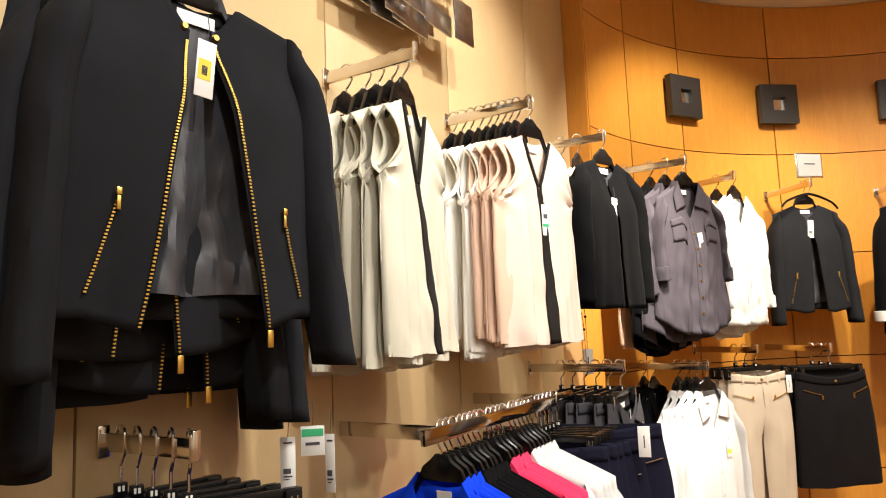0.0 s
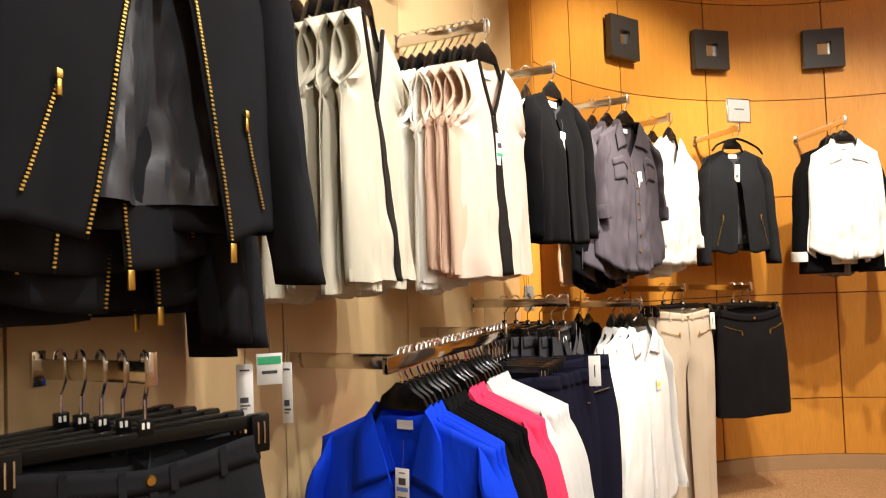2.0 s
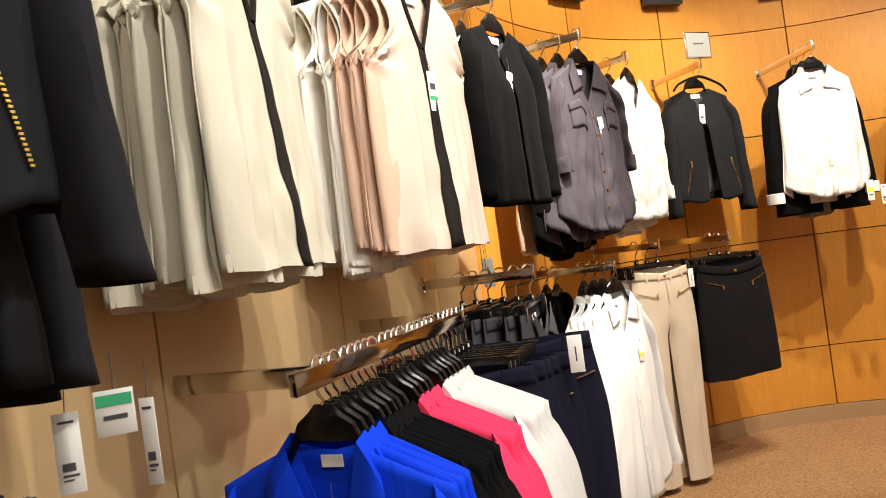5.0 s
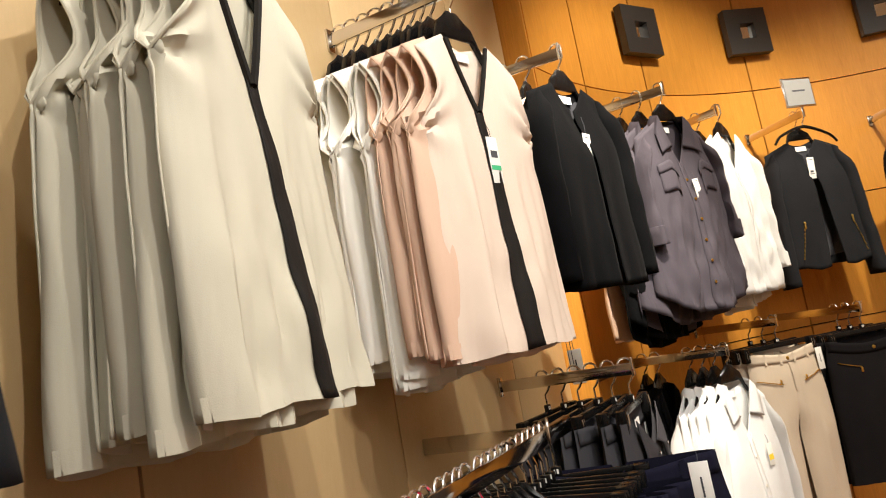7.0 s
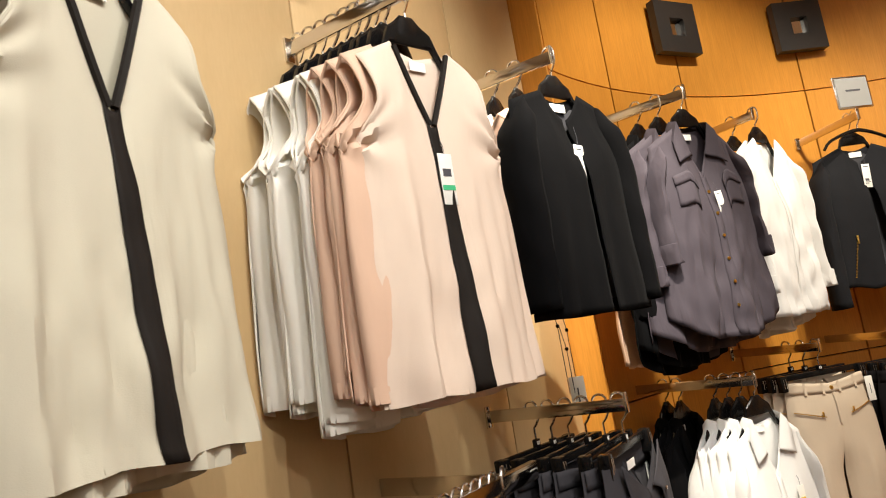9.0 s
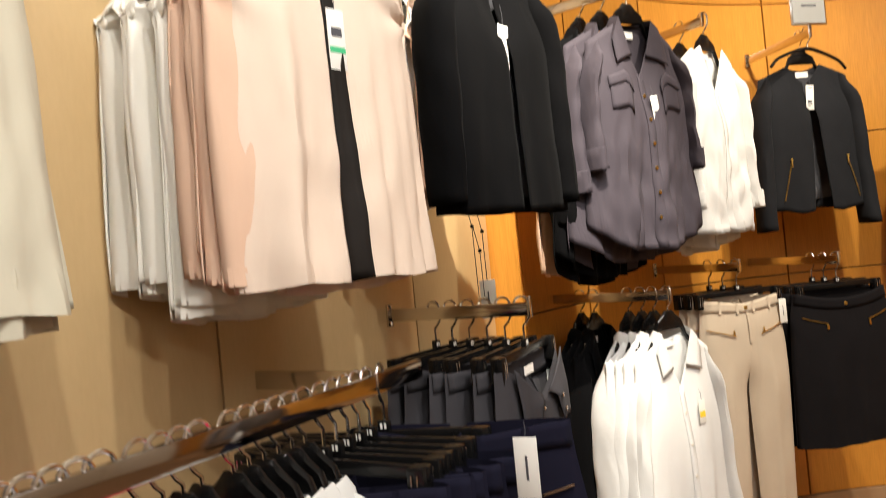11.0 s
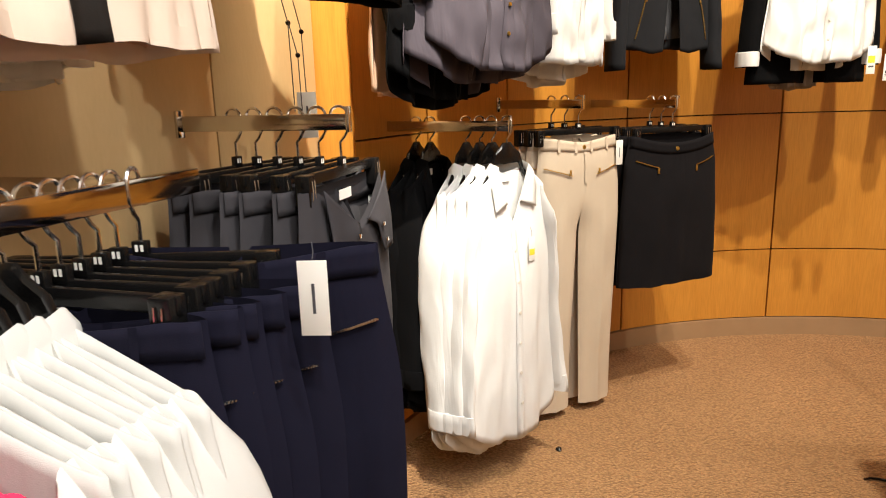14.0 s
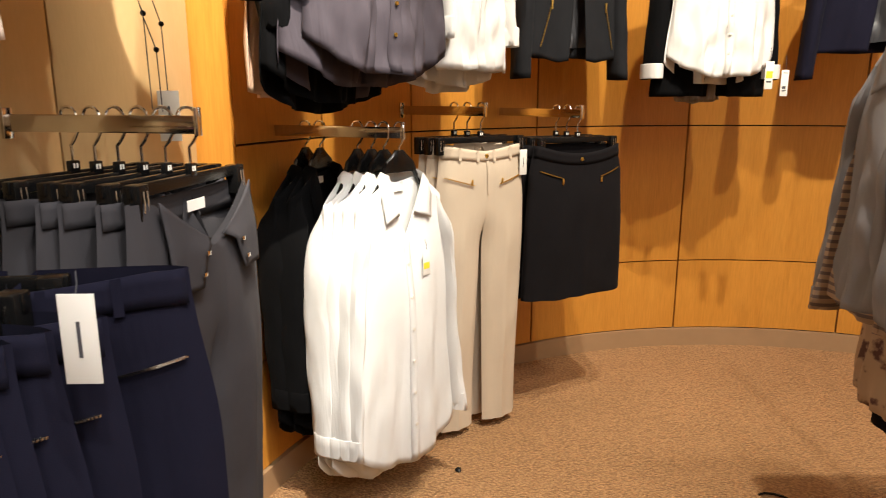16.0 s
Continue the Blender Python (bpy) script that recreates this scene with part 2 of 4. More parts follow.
floor = new("floor", mesh_of("floor", box_bm(-0.6, 6.0, -3.6, 6.6, -0.1, 0.0), "carpet", False))
tagged(floor, "brown looped carpet with a fine ribbed texture", "floor", kind="structure")
ceiling = new("ceiling", mesh_of("ceiling", box_bm(-0.6, 6.0, -3.6, 6.6, TOP, TOP + 0.1), "ceiling_paint", False))
tagged(ceiling, "off-white painted shop ceiling", "ceiling", kind="structure")


def wall_slab(name, x0, x1, y0, y1, material, label):
    o = new(name, mesh_of(name, box_bm(x0, x1, y0, y1, 0, TOP), material, False))
    return tagged(o, label, "wall", kind="structure")


wall_slab("wall_south", -0.6, 5.9, -3.5, -3.4, "wall_paint", "plain beige painted shop wall")
wall_slab("wall_east", 5.8, 5.9, -3.4, 6.5, "wall_paint", "plain beige painted shop wall")
wall_slab("wall_north", 3.9, 5.8, 4.66, 4.76, "wall_paint", "plain beige painted wall beside the curved bay")

wall_west = wall_slab("wall_west", -0.2, -0.02, -3.4, 3.9, "seam_dark", "beige laminate panelled wall with thin upright joints")
cuts = [-3.4, -2.1, -1.35, -0.65, 0.02, 0.68, 1.36, 2.04, 2.70, 3.40, 3.9]
for a, b in zip(cuts, cuts[1:]):
    part("panel", box_bm(-0.02, 0.0, a + 0.0025, b - 0.0025, 0.1, TOP - 0.002, bevel=0.0015), "beige_laminate", wall_west, smooth=False)
part("skirting", box_bm(-0.02, 0.006, -3.39, 3.9, 0.0, 0.098, bevel=0.002), "baseboard", wall_west, smooth=False)


def arc_slab(bm, d0, d1, z0, z1, r0, r1, n):
    ring = []
    for i in range(n + 1):
        d = d0 + (d1 - d0) * i / n
        ring.append([bm.verts.new((*on_arc(d, r), z)) for r, z in ((r0, z0), (r0, z1), (r1, z1), (r1, z0))])
    for a, b in zip(ring, ring[1:]):
        for k in range(4):
            bm.faces.new((a[k], a[(k + 1) % 4], b[(k + 1) % 4], b[k]))
    bm.faces.new(ring[0][::-1])
    bm.faces.new(ring[-1])


bm = bmesh.new()
arc_slab(bm, 175, 26, 0, TOP, RAD + 0.03, RAD + 0.2, 70)
wall_curved = tagged(new("wall_curved", mesh_of("wall_curved", bm, "seam_dark")), "curved wall clad in honey-orange cherry veneer panels with dark joints", "wall", kind="structure")
seams = [175, 162.5, 149, 129.5, 107, 84.5, 62, 44, 26]
levels = [0.09, 0.441, 1.10, 1.72, 2.34, 2.96, TOP - 0.002]
for a, b in zip(seams, seams[1:]):
    for z0, z1 in zip(levels, levels[1:]):
        bm = bmesh.new()
        g = 0.12
        arc_slab(bm, a - g, b + g, z0 + 0.003, z1 - 0.003, RAD, RAD + 0.028, 10)
        part("panel", bm, "cherry_veneer", wall_curved)
bm = bmesh.new()
arc_slab(bm, 175, 26, 0.0, 0.088, RAD - 0.012, RAD + 0.028, 60)
part("skirting", bm, "baseboard", wall_curved)

pilaster = tagged(new("wall_pilaster", mesh_of("wall_pilaster", box_bm(-0.2, 0.104, 3.905, 3.93, 0.0, TOP - 0.002, bevel=0.003), "cherry_veneer", False)), "narrow cherry veneer return between beige and curved walls", "wall", kind="structure")


# ---- fixtures ----
def outward(phi):
    return Vector((math.cos(radians(phi)), math.sin(radians(phi)), 0))


def face_out_arm(tip, phi, length, z, label):
    """Flat nickel arm that stands out from the wall; its tip looks along phi."""
    e = thing("display_arm", pose(tip[0], tip[1], z, 0, 0, phi), label, "display arm", "wall display arms")
    bm = box_bm(-length, 0, -0.006, 0.006, -0.032, 0, bevel=0.002)
    part("bar", bm, "nickel", e, smooth=False)
    part("end_stop", box_bm(-0.004, 0.004, -0.008, 0.008, -0.036, 0.014, bevel=0.002), "chrome", e, smooth=False)
    part("wall_plate", box_bm(-length - 0.002, -length + 0.006, -0.012, 0.012, -0.045, 0.012, bevel=0.002), "nickel", e, smooth=False)
    return e


def hook_points(h, r=0.017):
    pts = [(0, -r * math.cos(radians(a)) + 0.0, -0.005 + r * math.sin(radians(a))) for a in range(-30, 181, 15)]
    pts = [(0, -p[1] * 1.0, p[2]) for p in pts]
    # the open end first, then over the bar and down the stem
    return pts + [(0, -r, -0.03), (0, -r * 0.5, -0.045), (0, 0, -0.055), (0, 0, -h)]


HOOK = 0.095
hanger_store = {}


def hanger(kind, m, label=""):
    """A shop hanger whose hook hangs over the point m; its arms lie along local x."""
    if kind in hanger_store:
        return copy_thing(hanger_store[kind], m)
    if kind == "top":
        e = thing("clothes_hanger", m, label or "black plastic clothes hanger with a chrome hook", "hanger", "garment hangers")
        part("hook", tube_bm(hook_points(0.072, 0.019), 0.0030, 7), "chrome", e, "chrome hook")
        bm = bmesh.new()
        tops = ((0.0, -0.064), (0.016, -0.064), (0.030, -0.078), (0.052, -0.094), (0.066, -0.128), (0.078, -0.150), (0.100, -0.176))
        rings = []
        for x, zt in [(-x, z) for x, z in tops[:0:-1]] + list(tops):
            zb = min(-0.126, zt - 0.018)
            d = 0.006 - 0.014 * max(0.0, abs(x) - 0.05)
            rings.append([bm.verts.new((x, b * d, zt + (zb - zt) * a)) for a, b in ((0, 0.3), (0.12, 1), (0.88, 1), (1, 0.3), (1, -0.3), (0.88, -1), (0.12, -1), (0, -0.3))])
        for a, b in zip(rings, rings[1:]):
            for k in range(8):
                bm.faces.new((a[k], a[(k + 1) % 8], b[(k + 1) % 8], b[k]))
        bm.faces.new(rings[0][::-1]), bm.faces.new(rings[-1])
        part("shoulder_bar", bm, "plastic_black", e)
    elif kind == "wide":
        e = thing("coat_hanger", m, label or "empty wide black plastic coat hanger on an arm", "hanger", "coat hangers")
        part("hook", tube_bm(hook_points(0.072, 0.019), 0.0030, 7), "chrome", e, "chrome hook")
        bm = tube_bm([(0.205 * q, 0, -0.074 - 0.060 * abs(q) ** 1.5 - 0.018 * max(0.0, abs(q) - 0.85) / 0.15) for q in (k / 10 for k in range(-10, 11))], [0.008 - 0.002 * abs(k) / 10 for k in range(-10, 11)], 8)
        part("shoulder_bar", bm, "plastic_black", e)
    else:
        e = thing("clip_hanger", m, label or "black plastic clip hanger with a chrome hook", "hanger", "clip hangers")
        part("hook", tube_bm(hook_points(HOOK, 0.019), 0.0030, 7), "chrome", e, "chrome hook")
        bm = bmesh.new()
        box(bm, -0.185, 0.185, -0.005, 0.005, -HOOK - 0.027, -HOOK - 0.006, bevel=0.002)
        box(bm, -0.011, 0.011, -0.006, 0.006, -HOOK - 0.012, -HOOK + 0.012, bevel=0.002)
        b = part("bar", bm, "plastic_black", e, smooth=False)
        for x in (-0.004, 0.003):
            part("size_mark", box_bm(x - 0.002, x + 0.002, -0.0066, -0.0061, -HOOK - 0.002, -HOOK + 0.007), "card_white", b, "small white size number", False)
        for s in (-1, 1):
            x = s * 0.168
            c = part("clip", box_bm(x - 0.0145, x + 0.0145, -0.014, 0.014, -HOOK - 0.064, -HOOK - 0.006, bevel=0.003), "plastic_black", e, smooth=False)
            bm = bmesh.new()
            for k in (-0.005, 0.005):
                tube_bm([(x + k, -0.0155, -HOOK - 0.05), (x + k, -0.0165, -HOOK - 0.032), (x + k, -0.0155, -HOOK - 0.016)], 0.0013, 5, bm)
            part("spring", bm, "chrome", c)
    hanger_store[kind] = e
    return e


# ---- garments ----
class Shape:
    """The hanging outer surface of a garment; z = 0 at the neck's side, front towards -y."""

    def __init__(s, sh=0.19, chest=0.22, waist=0.22, hem=0.24, length=0.62, depth=0.06, neck=0.075, vf=0.10, vb=0.015, drop=0.045,
                 vpow=1.0, hemcurve=0.0, tail=0.0, folds=0.010, nf=4, seed=1, gap=None, depth_top=0.012, sway=0.0, hemdepth=None, point=0.0, armhole=False, crumple=0.35, back=0.0):
        s.sh = sh; s.chest = chest; s.waist = waist; s.hem = hem; s.length = length
        s.depth = depth; s.neck = neck; s.vf = vf; s.vb = vb; s.drop = drop
        s.vpow = vpow; s.hemcurve = hemcurve; s.tail = tail; s.folds = folds; s.nf = nf
        s.seed = seed; s.gap = gap; s.depth_top = depth_top; s.sway = sway; s.hemdepth = hemdepth
        s.point = point
        s.crumple, s.open_arm, s.back = crumple, armhole, back
        r = random.Random(seed)
        s.ph = [r.uniform(0, 6.28) for _ in range(6)]
        s.fr = [r.uniform(0.8, 1.25) for _ in range(6)]
        s.wid = [(0, sh), (0.22, chest), (0.55, waist), (1, hem)]
        if armhole:
            s.wid = [(0, sh * 0.86), (0.14, sh * 0.80), (0.29, chest), (0.55, waist), (1, hem)]

    def at(s, side, u, t):
        w = lerp_table(s.wid, t)
        x = u * w
        ax = abs(u) * s.sh
        if ax < s.neck:
            v = s.vf if side < 0 else s.vb
            ztop = -v * (1 - (ax / s.neck) ** s.vpow)
        else:
            ztop = -s.drop * (ax - s.neck) / max(1e-4, s.sh - s.neck)
        zb = -s.length - s.hemcurve * (1 - abs(u) ** 2) + s.tail * abs(u) ** 3
        if side < 0:
            zb -= s.point * (abs(abs(u) - 0.35) < 0.4) * (1 - abs(abs(u) - 0.35) / 0.4)
        if side > 0:
            zb -= s.tail * 0.4 + s.back * (1 - u * u)
        z = ztop + (zb - ztop) * t
        dd = s.depth_top + (s.depth - s.depth_top) * smooth01(t / 0.35)
        if s.hemdepth:
            dd += (s.hemdepth - s.depth) * smooth01((t - 0.35) / 0.65)
        if side > 0:
            dd *= 0.55
        y = side * dd * max(0.0, 1 - abs(u) ** 3) ** 0.55
        if s.open_arm and t < 0.29:
            y += side * 0.034 * math.sin(math.pi * t / 0.29) ** 0.8 * abs(u) ** 3
        if s.open_arm:
            # pleats that fan out from the tuck under each arm
            du, dz = (1 - abs(u)) * w, (t - 0.285) * s.length
            r = math.hypot(du, dz)
            y += side * 0.012 * math.exp(-r / 0.045) * min(1.0, r / 0.012) * math.sin(math.atan2(dz, du + 0.004) * 5 + s.ph[3])
        k = s.folds * (0.05 + 0.95 * smooth01((t - 0.1) / 0.9))
        f = 0.0
        for i in range(3):
            q = u * s.nf * (i + 1) * 1.7 * s.fr[i] + s.ph[i] + side * s.ph[i + 3] + t * (0.8 + i * 0.5)
            f += (math.sin(q) + 0.9 * (0.6 - abs(math.sin(q * 0.8 + 1.0)))) / (i + 1)
        edge = 1 - abs(u) ** 6
        f += 1.1 * noise.noise(Vector((u * 2.6 + s.seed * 3.1, t * 3.0, side * 5.0))) + s.crumple * noise.noise(Vector((u * 7.0 + t * 3 + s.seed * 1.7, t * 7.0 - u * 2, side * 9.0)))
        y += k * f * edge
        x += k * 0.5 * math.sin(t * 5 + s.ph[4] + side) + s.sway * t * t
        z += k * 0.25 * math.sin(u * s.nf * 2.1 + s.ph[5] + side)
        return Vector((x, y, z))

    def gap_at(s, t):
        return s.gap[0] + (s.gap[1] - s.gap[0]) * (t ** 1.1)

    def body(s, ns=32, nu=24):
        bm = bmesh.new()
        grid = []
        for i in range(ns + 1):
            t = i / ns
            row = []
            if s.gap:
                g = s.gap_at(t)
                us = [(-1, g + (1 - g) * k / nu) for k in range(nu)] + [(1, 1 - 2 * k / (2 * nu)) for k in range(2 * nu)] + [(-1, -1 + (1 - g) * k / nu) for k in range(nu + 1)]
            else:
                us = [(-1, -1 + k / nu) for k in range(2 * nu + 1)] + [(1, 1 - k / nu) for k in range(2 * nu + 1)]
            for side, u in us:
                row.append(bm.verts.new(s.at(side, u, t)))
            grid.append(row)
        m = len(grid[0])
        for a, b in zip(grid, grid[1:]):
            for k in range(m - 1):
                if s.gap or k != 2 * nu:
                    bm.faces.new((a[k], a[k + 1], b[k + 1], b[k]))
        bmesh.ops.remove_doubles(bm, verts=bm.verts, dist=0.0004)
        return bm

    def strip(s, u0, u1, t0, t1, out=0.003, n=24, nu=3, side=-1, flare=None, thick=0.0):
        """A band on the surface from the line u0(t) to u1(t)."""
        bm = bmesh.new()
        rows = []
        f0 = u0 if callable(u0) else (lambda t: u0)
        f1 = u1 if callable(u1) else (lambda t: u1)
        for i in range(n + 1):
            t = t0 + (t1 - t0) * i / n
            row = []
            for k in range(nu + 1):
                u = f0(t) + (f1(t) - f0(t)) * k / nu
                row.append(bm.verts.new(s.at(side, u, t) + Vector((0, side * out, 0))))
            rows.append(row)
        for a, b in zip(rows, rows[1:]):
            for k in range(nu):
                bm.faces.new((a[k], a[k + 1], b[k + 1], b[k]))
        return bm

    def zipper(s, a, b, n=40, size=0.0024, out=0.005):
        """Metal teeth along the surface line from a=(u, t) to b."""
        bm = bmesh.new()
        for i in range(n + 1):
            q = i / n
            u, t = a[0] + (b[0] - a[0]) * q, a[1] + (b[1] - a[1]) * q
            p = s.at(-1, u, t) + Vector((0, -out, 0))
            box(bm, p.x - size, p.x + size, p.y - 0.0015, p.y + 0.0015, p.z - 0.0014, p.z + 0.0014)
        return bm


def hem_band(sh, a, b):
    return sh.strip(-0.99, 0.99, a, b, 0.0025, 2, 40)


def sleeve_bm(s, sgn, length, r0=0.062, r1=0.048, out=0.05, fwd=-0.02, seed=0, wrinkle=0.006, flat=0.62, bend=0.0):
    bm = bmesh.new()
    r = random.Random(seed + (7 if sgn > 0 else 3))
    ph = [r.uniform(0, 6.28) for _ in range(4)]
    n, m = 22, 18
    rows = []
    for i in range(n + 1):
        t = i / n
        cx = sgn * (s.sh - 0.028 + 0.03 * math.sin(min(1, t * 3) * 1.57) + out * t)
        cy = fwd * t * t + bend * math.sin(t * 3.14)
        cz = -s.drop - 0.014 - length * t
        rad = r0 + (r1 - r0) * t
        rise = smooth01(t / 0.12)
        row = []
        for k in range(m):
            a = 2 * math.pi * k / m
            wr = wrinkle * (0.8 * math.sin(3 * a + ph[0] + t * 5) + 0.45 * math.sin(t * 23 + ph[1] + 2.5 * math.sin(a + ph[2])) + 0.3 * math.sin(5 * a + t * 9 + ph[3]))
            rr = rad * (0.35 + 0.65 * rise) + wr * rise
            row.append(bm.verts.new((cx + rr * flat * math.cos(a), cy + rr * math.copysign(abs(math.sin(a)) ** 0.85, math.sin(a)), cz + 0.012 * (1 - rise) - sgn * 0.012 * math.cos(a) * (1 - t * 0.8))))
        rows.append(row)
    for a, b in zip(rows, rows[1:]):
        for k in range(m):
            bm.faces.new((a[k], a[(k + 1) % m], b[(k + 1) % m], b[k]))
    bm.faces.new(rows[0][::-1])
    return bm, rows


def cuff_bm(s, sgn, length, h, r, out=0.05, fwd=-0.02, flat=0.7):
    bm = bmesh.new()
    rows = []
    for i, (dz, rr) in enumerate(((0, r * 0.98), (-0.002, r * 1.05), (-h * 0.5, r * 1.07), (-h, r * 1.05), (-h - 0.001, r * 0.94), (-h * 0.4, r * 0.9))):
        t = 0.99
        cx = sgn * (s.sh - 0.028 + 0.03 + out * t)
        cz = -s.drop - 0.006 - length + h * 0.9 + dz
        rows.append([bm.verts.new((cx + rr * flat * math.cos(a), fwd * t * t + rr * math.sin(a), cz)) for a in (2 * math.pi * k / 20 for k in range(20))])
    for a, b in zip(rows, rows[1:]):
        for k in range(20):
            bm.faces.new((a[k], a[(k + 1) % 20], b[(k + 1) % 20], b[k]))
    return bm


def collar_bm(s, width=0.045, stand=0.022, open_front=0.6):
    """A folded shirt collar: round the back of the neck, then down both edges of the opening to a point."""
    bm = bmesh.new()
    n = 18
    sides = []
    for sg in (1, -1):
        rows = []
        for i in range(n + 1):
            q = i / n
            if q < 0.4:
                a = math.pi / 2 * q / 0.4
                x, y = s.neck * math.sin(a), 0.028 * math.cos(a)
                p = Vector((x, y, -s.vb * math.cos(a)))
                st, o = stand, p + Vector((0.012 * math.sin(a), 0.014 * math.cos(a) + 0.004, -0.8 * width))
            else:
                r = (q - 0.4) / 0.6
                ax = s.neck * (1 - open_front * r)
                p = s.at(-1, ax / s.sh, 0.0) + Vector((0, -0.006, 0))
                w = width * (0.75 + 0.75 * r)
                zt = p.z - width * 0.8 + width * 0.5 * r
                t = max(0.004, -zt / s.length)
                o = s.at(-1, (ax + w) / s.sh, t) + Vector((0, -0.012, 0))
                st = stand * (1 - r)
            mid = (p + o) / 2 + Vector((0, -0.004 if q > 0.4 else 0.004, st * 0.8 + 0.004))
            rows.append([Vector((sg * v.x, v.y, v.z)) for v in (p, p + Vector((0, 0, st)), mid, o)])
        sides.append(rows)
    for rows in sides:
        vs = [[bm.verts.new(c) for c in r] for r in rows]
        for a, b in zip(vs, vs[1:]):
            for k in range(3):
                bm.faces.new((a[k], a[k + 1], b[k + 1], b[k]))
    bmesh.ops.remove_doubles(bm, verts=bm.verts, dist=0.0005)
    return bm


def tag_part(parent, p, w=0.032, h=0.085, rx=0, ry=0, rz=0, marks=(), cord=0.03):
    """A hanging card tag with its printed bars; marks: (material, x0, x1, z0, z1) as shares of the card."""
    bm = box_bm(-w / 2, w / 2, -0.0008, 0.0008, -h, 0, bevel=0.0006)
    m = pose(p[0], p[1], p[2], rx, ry, rz)
    bmesh.ops.transform(bm, matrix=m, verts=bm.verts)
    o = part("price_tag", bm, "card_white", parent, "white card price tag", False)
    for mat, x0, x1, z0, z1 in marks:
        bm = box_bm(-w / 2 + w * x0, -w / 2 + w * x1, -0.0014, -0.0009, -h * z1, -h * z0)
        bmesh.ops.transform(bm, matrix=m, verts=bm.verts)
        part("print", bm, mat, o, smooth=False)
    if cord:
        part("cord", tube_bm([m @ Vector((0, 0, -0.004)), m @ Vector((0.002, 0.002, cord * 0.5)), m @ Vector((0, 0.006, cord))], 0.0007, 4), "ink", o)
    return o


PLAIN_MARKS = (("ink", 0.2, 0.8, 0.10, 0.13), ("ink", 0.2, 0.7, 0.62, 0.72), ("ink", 0.2, 0.8, 0.76, 0.79), ("ink", 0.2, 0.6, 0.82, 0.84))


def neck_label(parent, s, w=0.04, h=0.018):
    p = s.at(1, 0, 0.0)
    part("neck_label", box_bm(-w / 2, w / 2, p.y - 0.007, p.y - 0.0055, p.z - h - 0.008, p.z - 0.006), "satin_label", parent, "white woven neck label", False)


def placed(m, dz=0.0):
    return m @ pose(0, 0, -HOOK - 0.036 + dz)


def finish(e, s, mat, label=""):
    solid(part("body", s.body(52 if s.open_arm else 32), mat, e, label))


# Sleeveless tunic with a contrast band down its front.
def tunic(m, mat, label, band=True, seed=1, length=0.66, group="sleeveless tunics", tag=None, vf=0.16, hem=0.20, narrow=1.0, sh=0.165, sway=0.0):
    e = thing("tunic", placed(m), label, "tunic", group)
    s = Shape(sh=sh * narrow, chest=0.178 * narrow, waist=0.186 * narrow, hem=hem * narrow, length=length, depth=0.026, hemdepth=0.042, neck=0.08 * narrow, vf=vf, vb=0.02, drop=0.035, vpow=1.1,
              folds=0.012, nf=4, seed=seed, armhole=True, sway=sway, back=0.018, crumple=0.6)
    finish(e, s, mat)
    part("hem_band", hem_band(s, 0.955, 1.0), mat, e)
    if band:
        solid(part("front_band", s.strip(-0.085, 0.085, 0.01, 1.0, 0.004, 30, 3), "band_black", e, "black contrast front band"), 0.002)
        for sg in (-1, 1):
            bm = bmesh.new()
            pts = []
            for i in range(12):
                u = sg * (0.03 + (0.46 - 0.03) * i / 11)
                p = s.at(-1, u, 0.0)
                pts.append(p + Vector((0, -0.004, 0)))
            part("neck_trim", tube_bm(pts, 0.006, 6), "band_black", e, "black neckline trim")
    # gathered armhole edges
    for sg in (-1, 1):
        ts = [0.29 * k / 9 for k in range(10)]
        pts = [s.at(-1, sg, t) for t in ts] + [s.at(1, sg, t) for t in ts[-2::-1]]
        part("armhole_edge", tube_bm(pts, 0.0026, 6), mat, e)
        # the tuck under the arm, with pleats that run out of it
        bm = bmesh.new()
        p = s.at(-1, sg * 0.99, 0.285)
        for v in bmesh.ops.create_icosphere(bm, subdivisions=3, radius=1.0)["verts"]:
            q = v.co * (1 + 0.25 * noise.noise(v.co * 1.6 + Vector((seed, sg, 0))))
            v.co = p + Vector((q.x * 0.0035 - sg * 0.004, q.y * 0.009, q.z * 0.011 - 0.003))
        part("gathered_tuck", bm, mat, e)
    neck_label(e, s)
    if tag:
        tag_part(e, s.at(-1, tag[0], tag[1]) + Vector((0, -0.012, 0)), 0.034, 0.10, 0, tag[2] if len(tag) > 2 else 0, 0, (("ink_green", 0.05, 0.95, 0.62, 0.72), ("ink", 0.2, 0.8, 0.3, 0.45)))
    return e


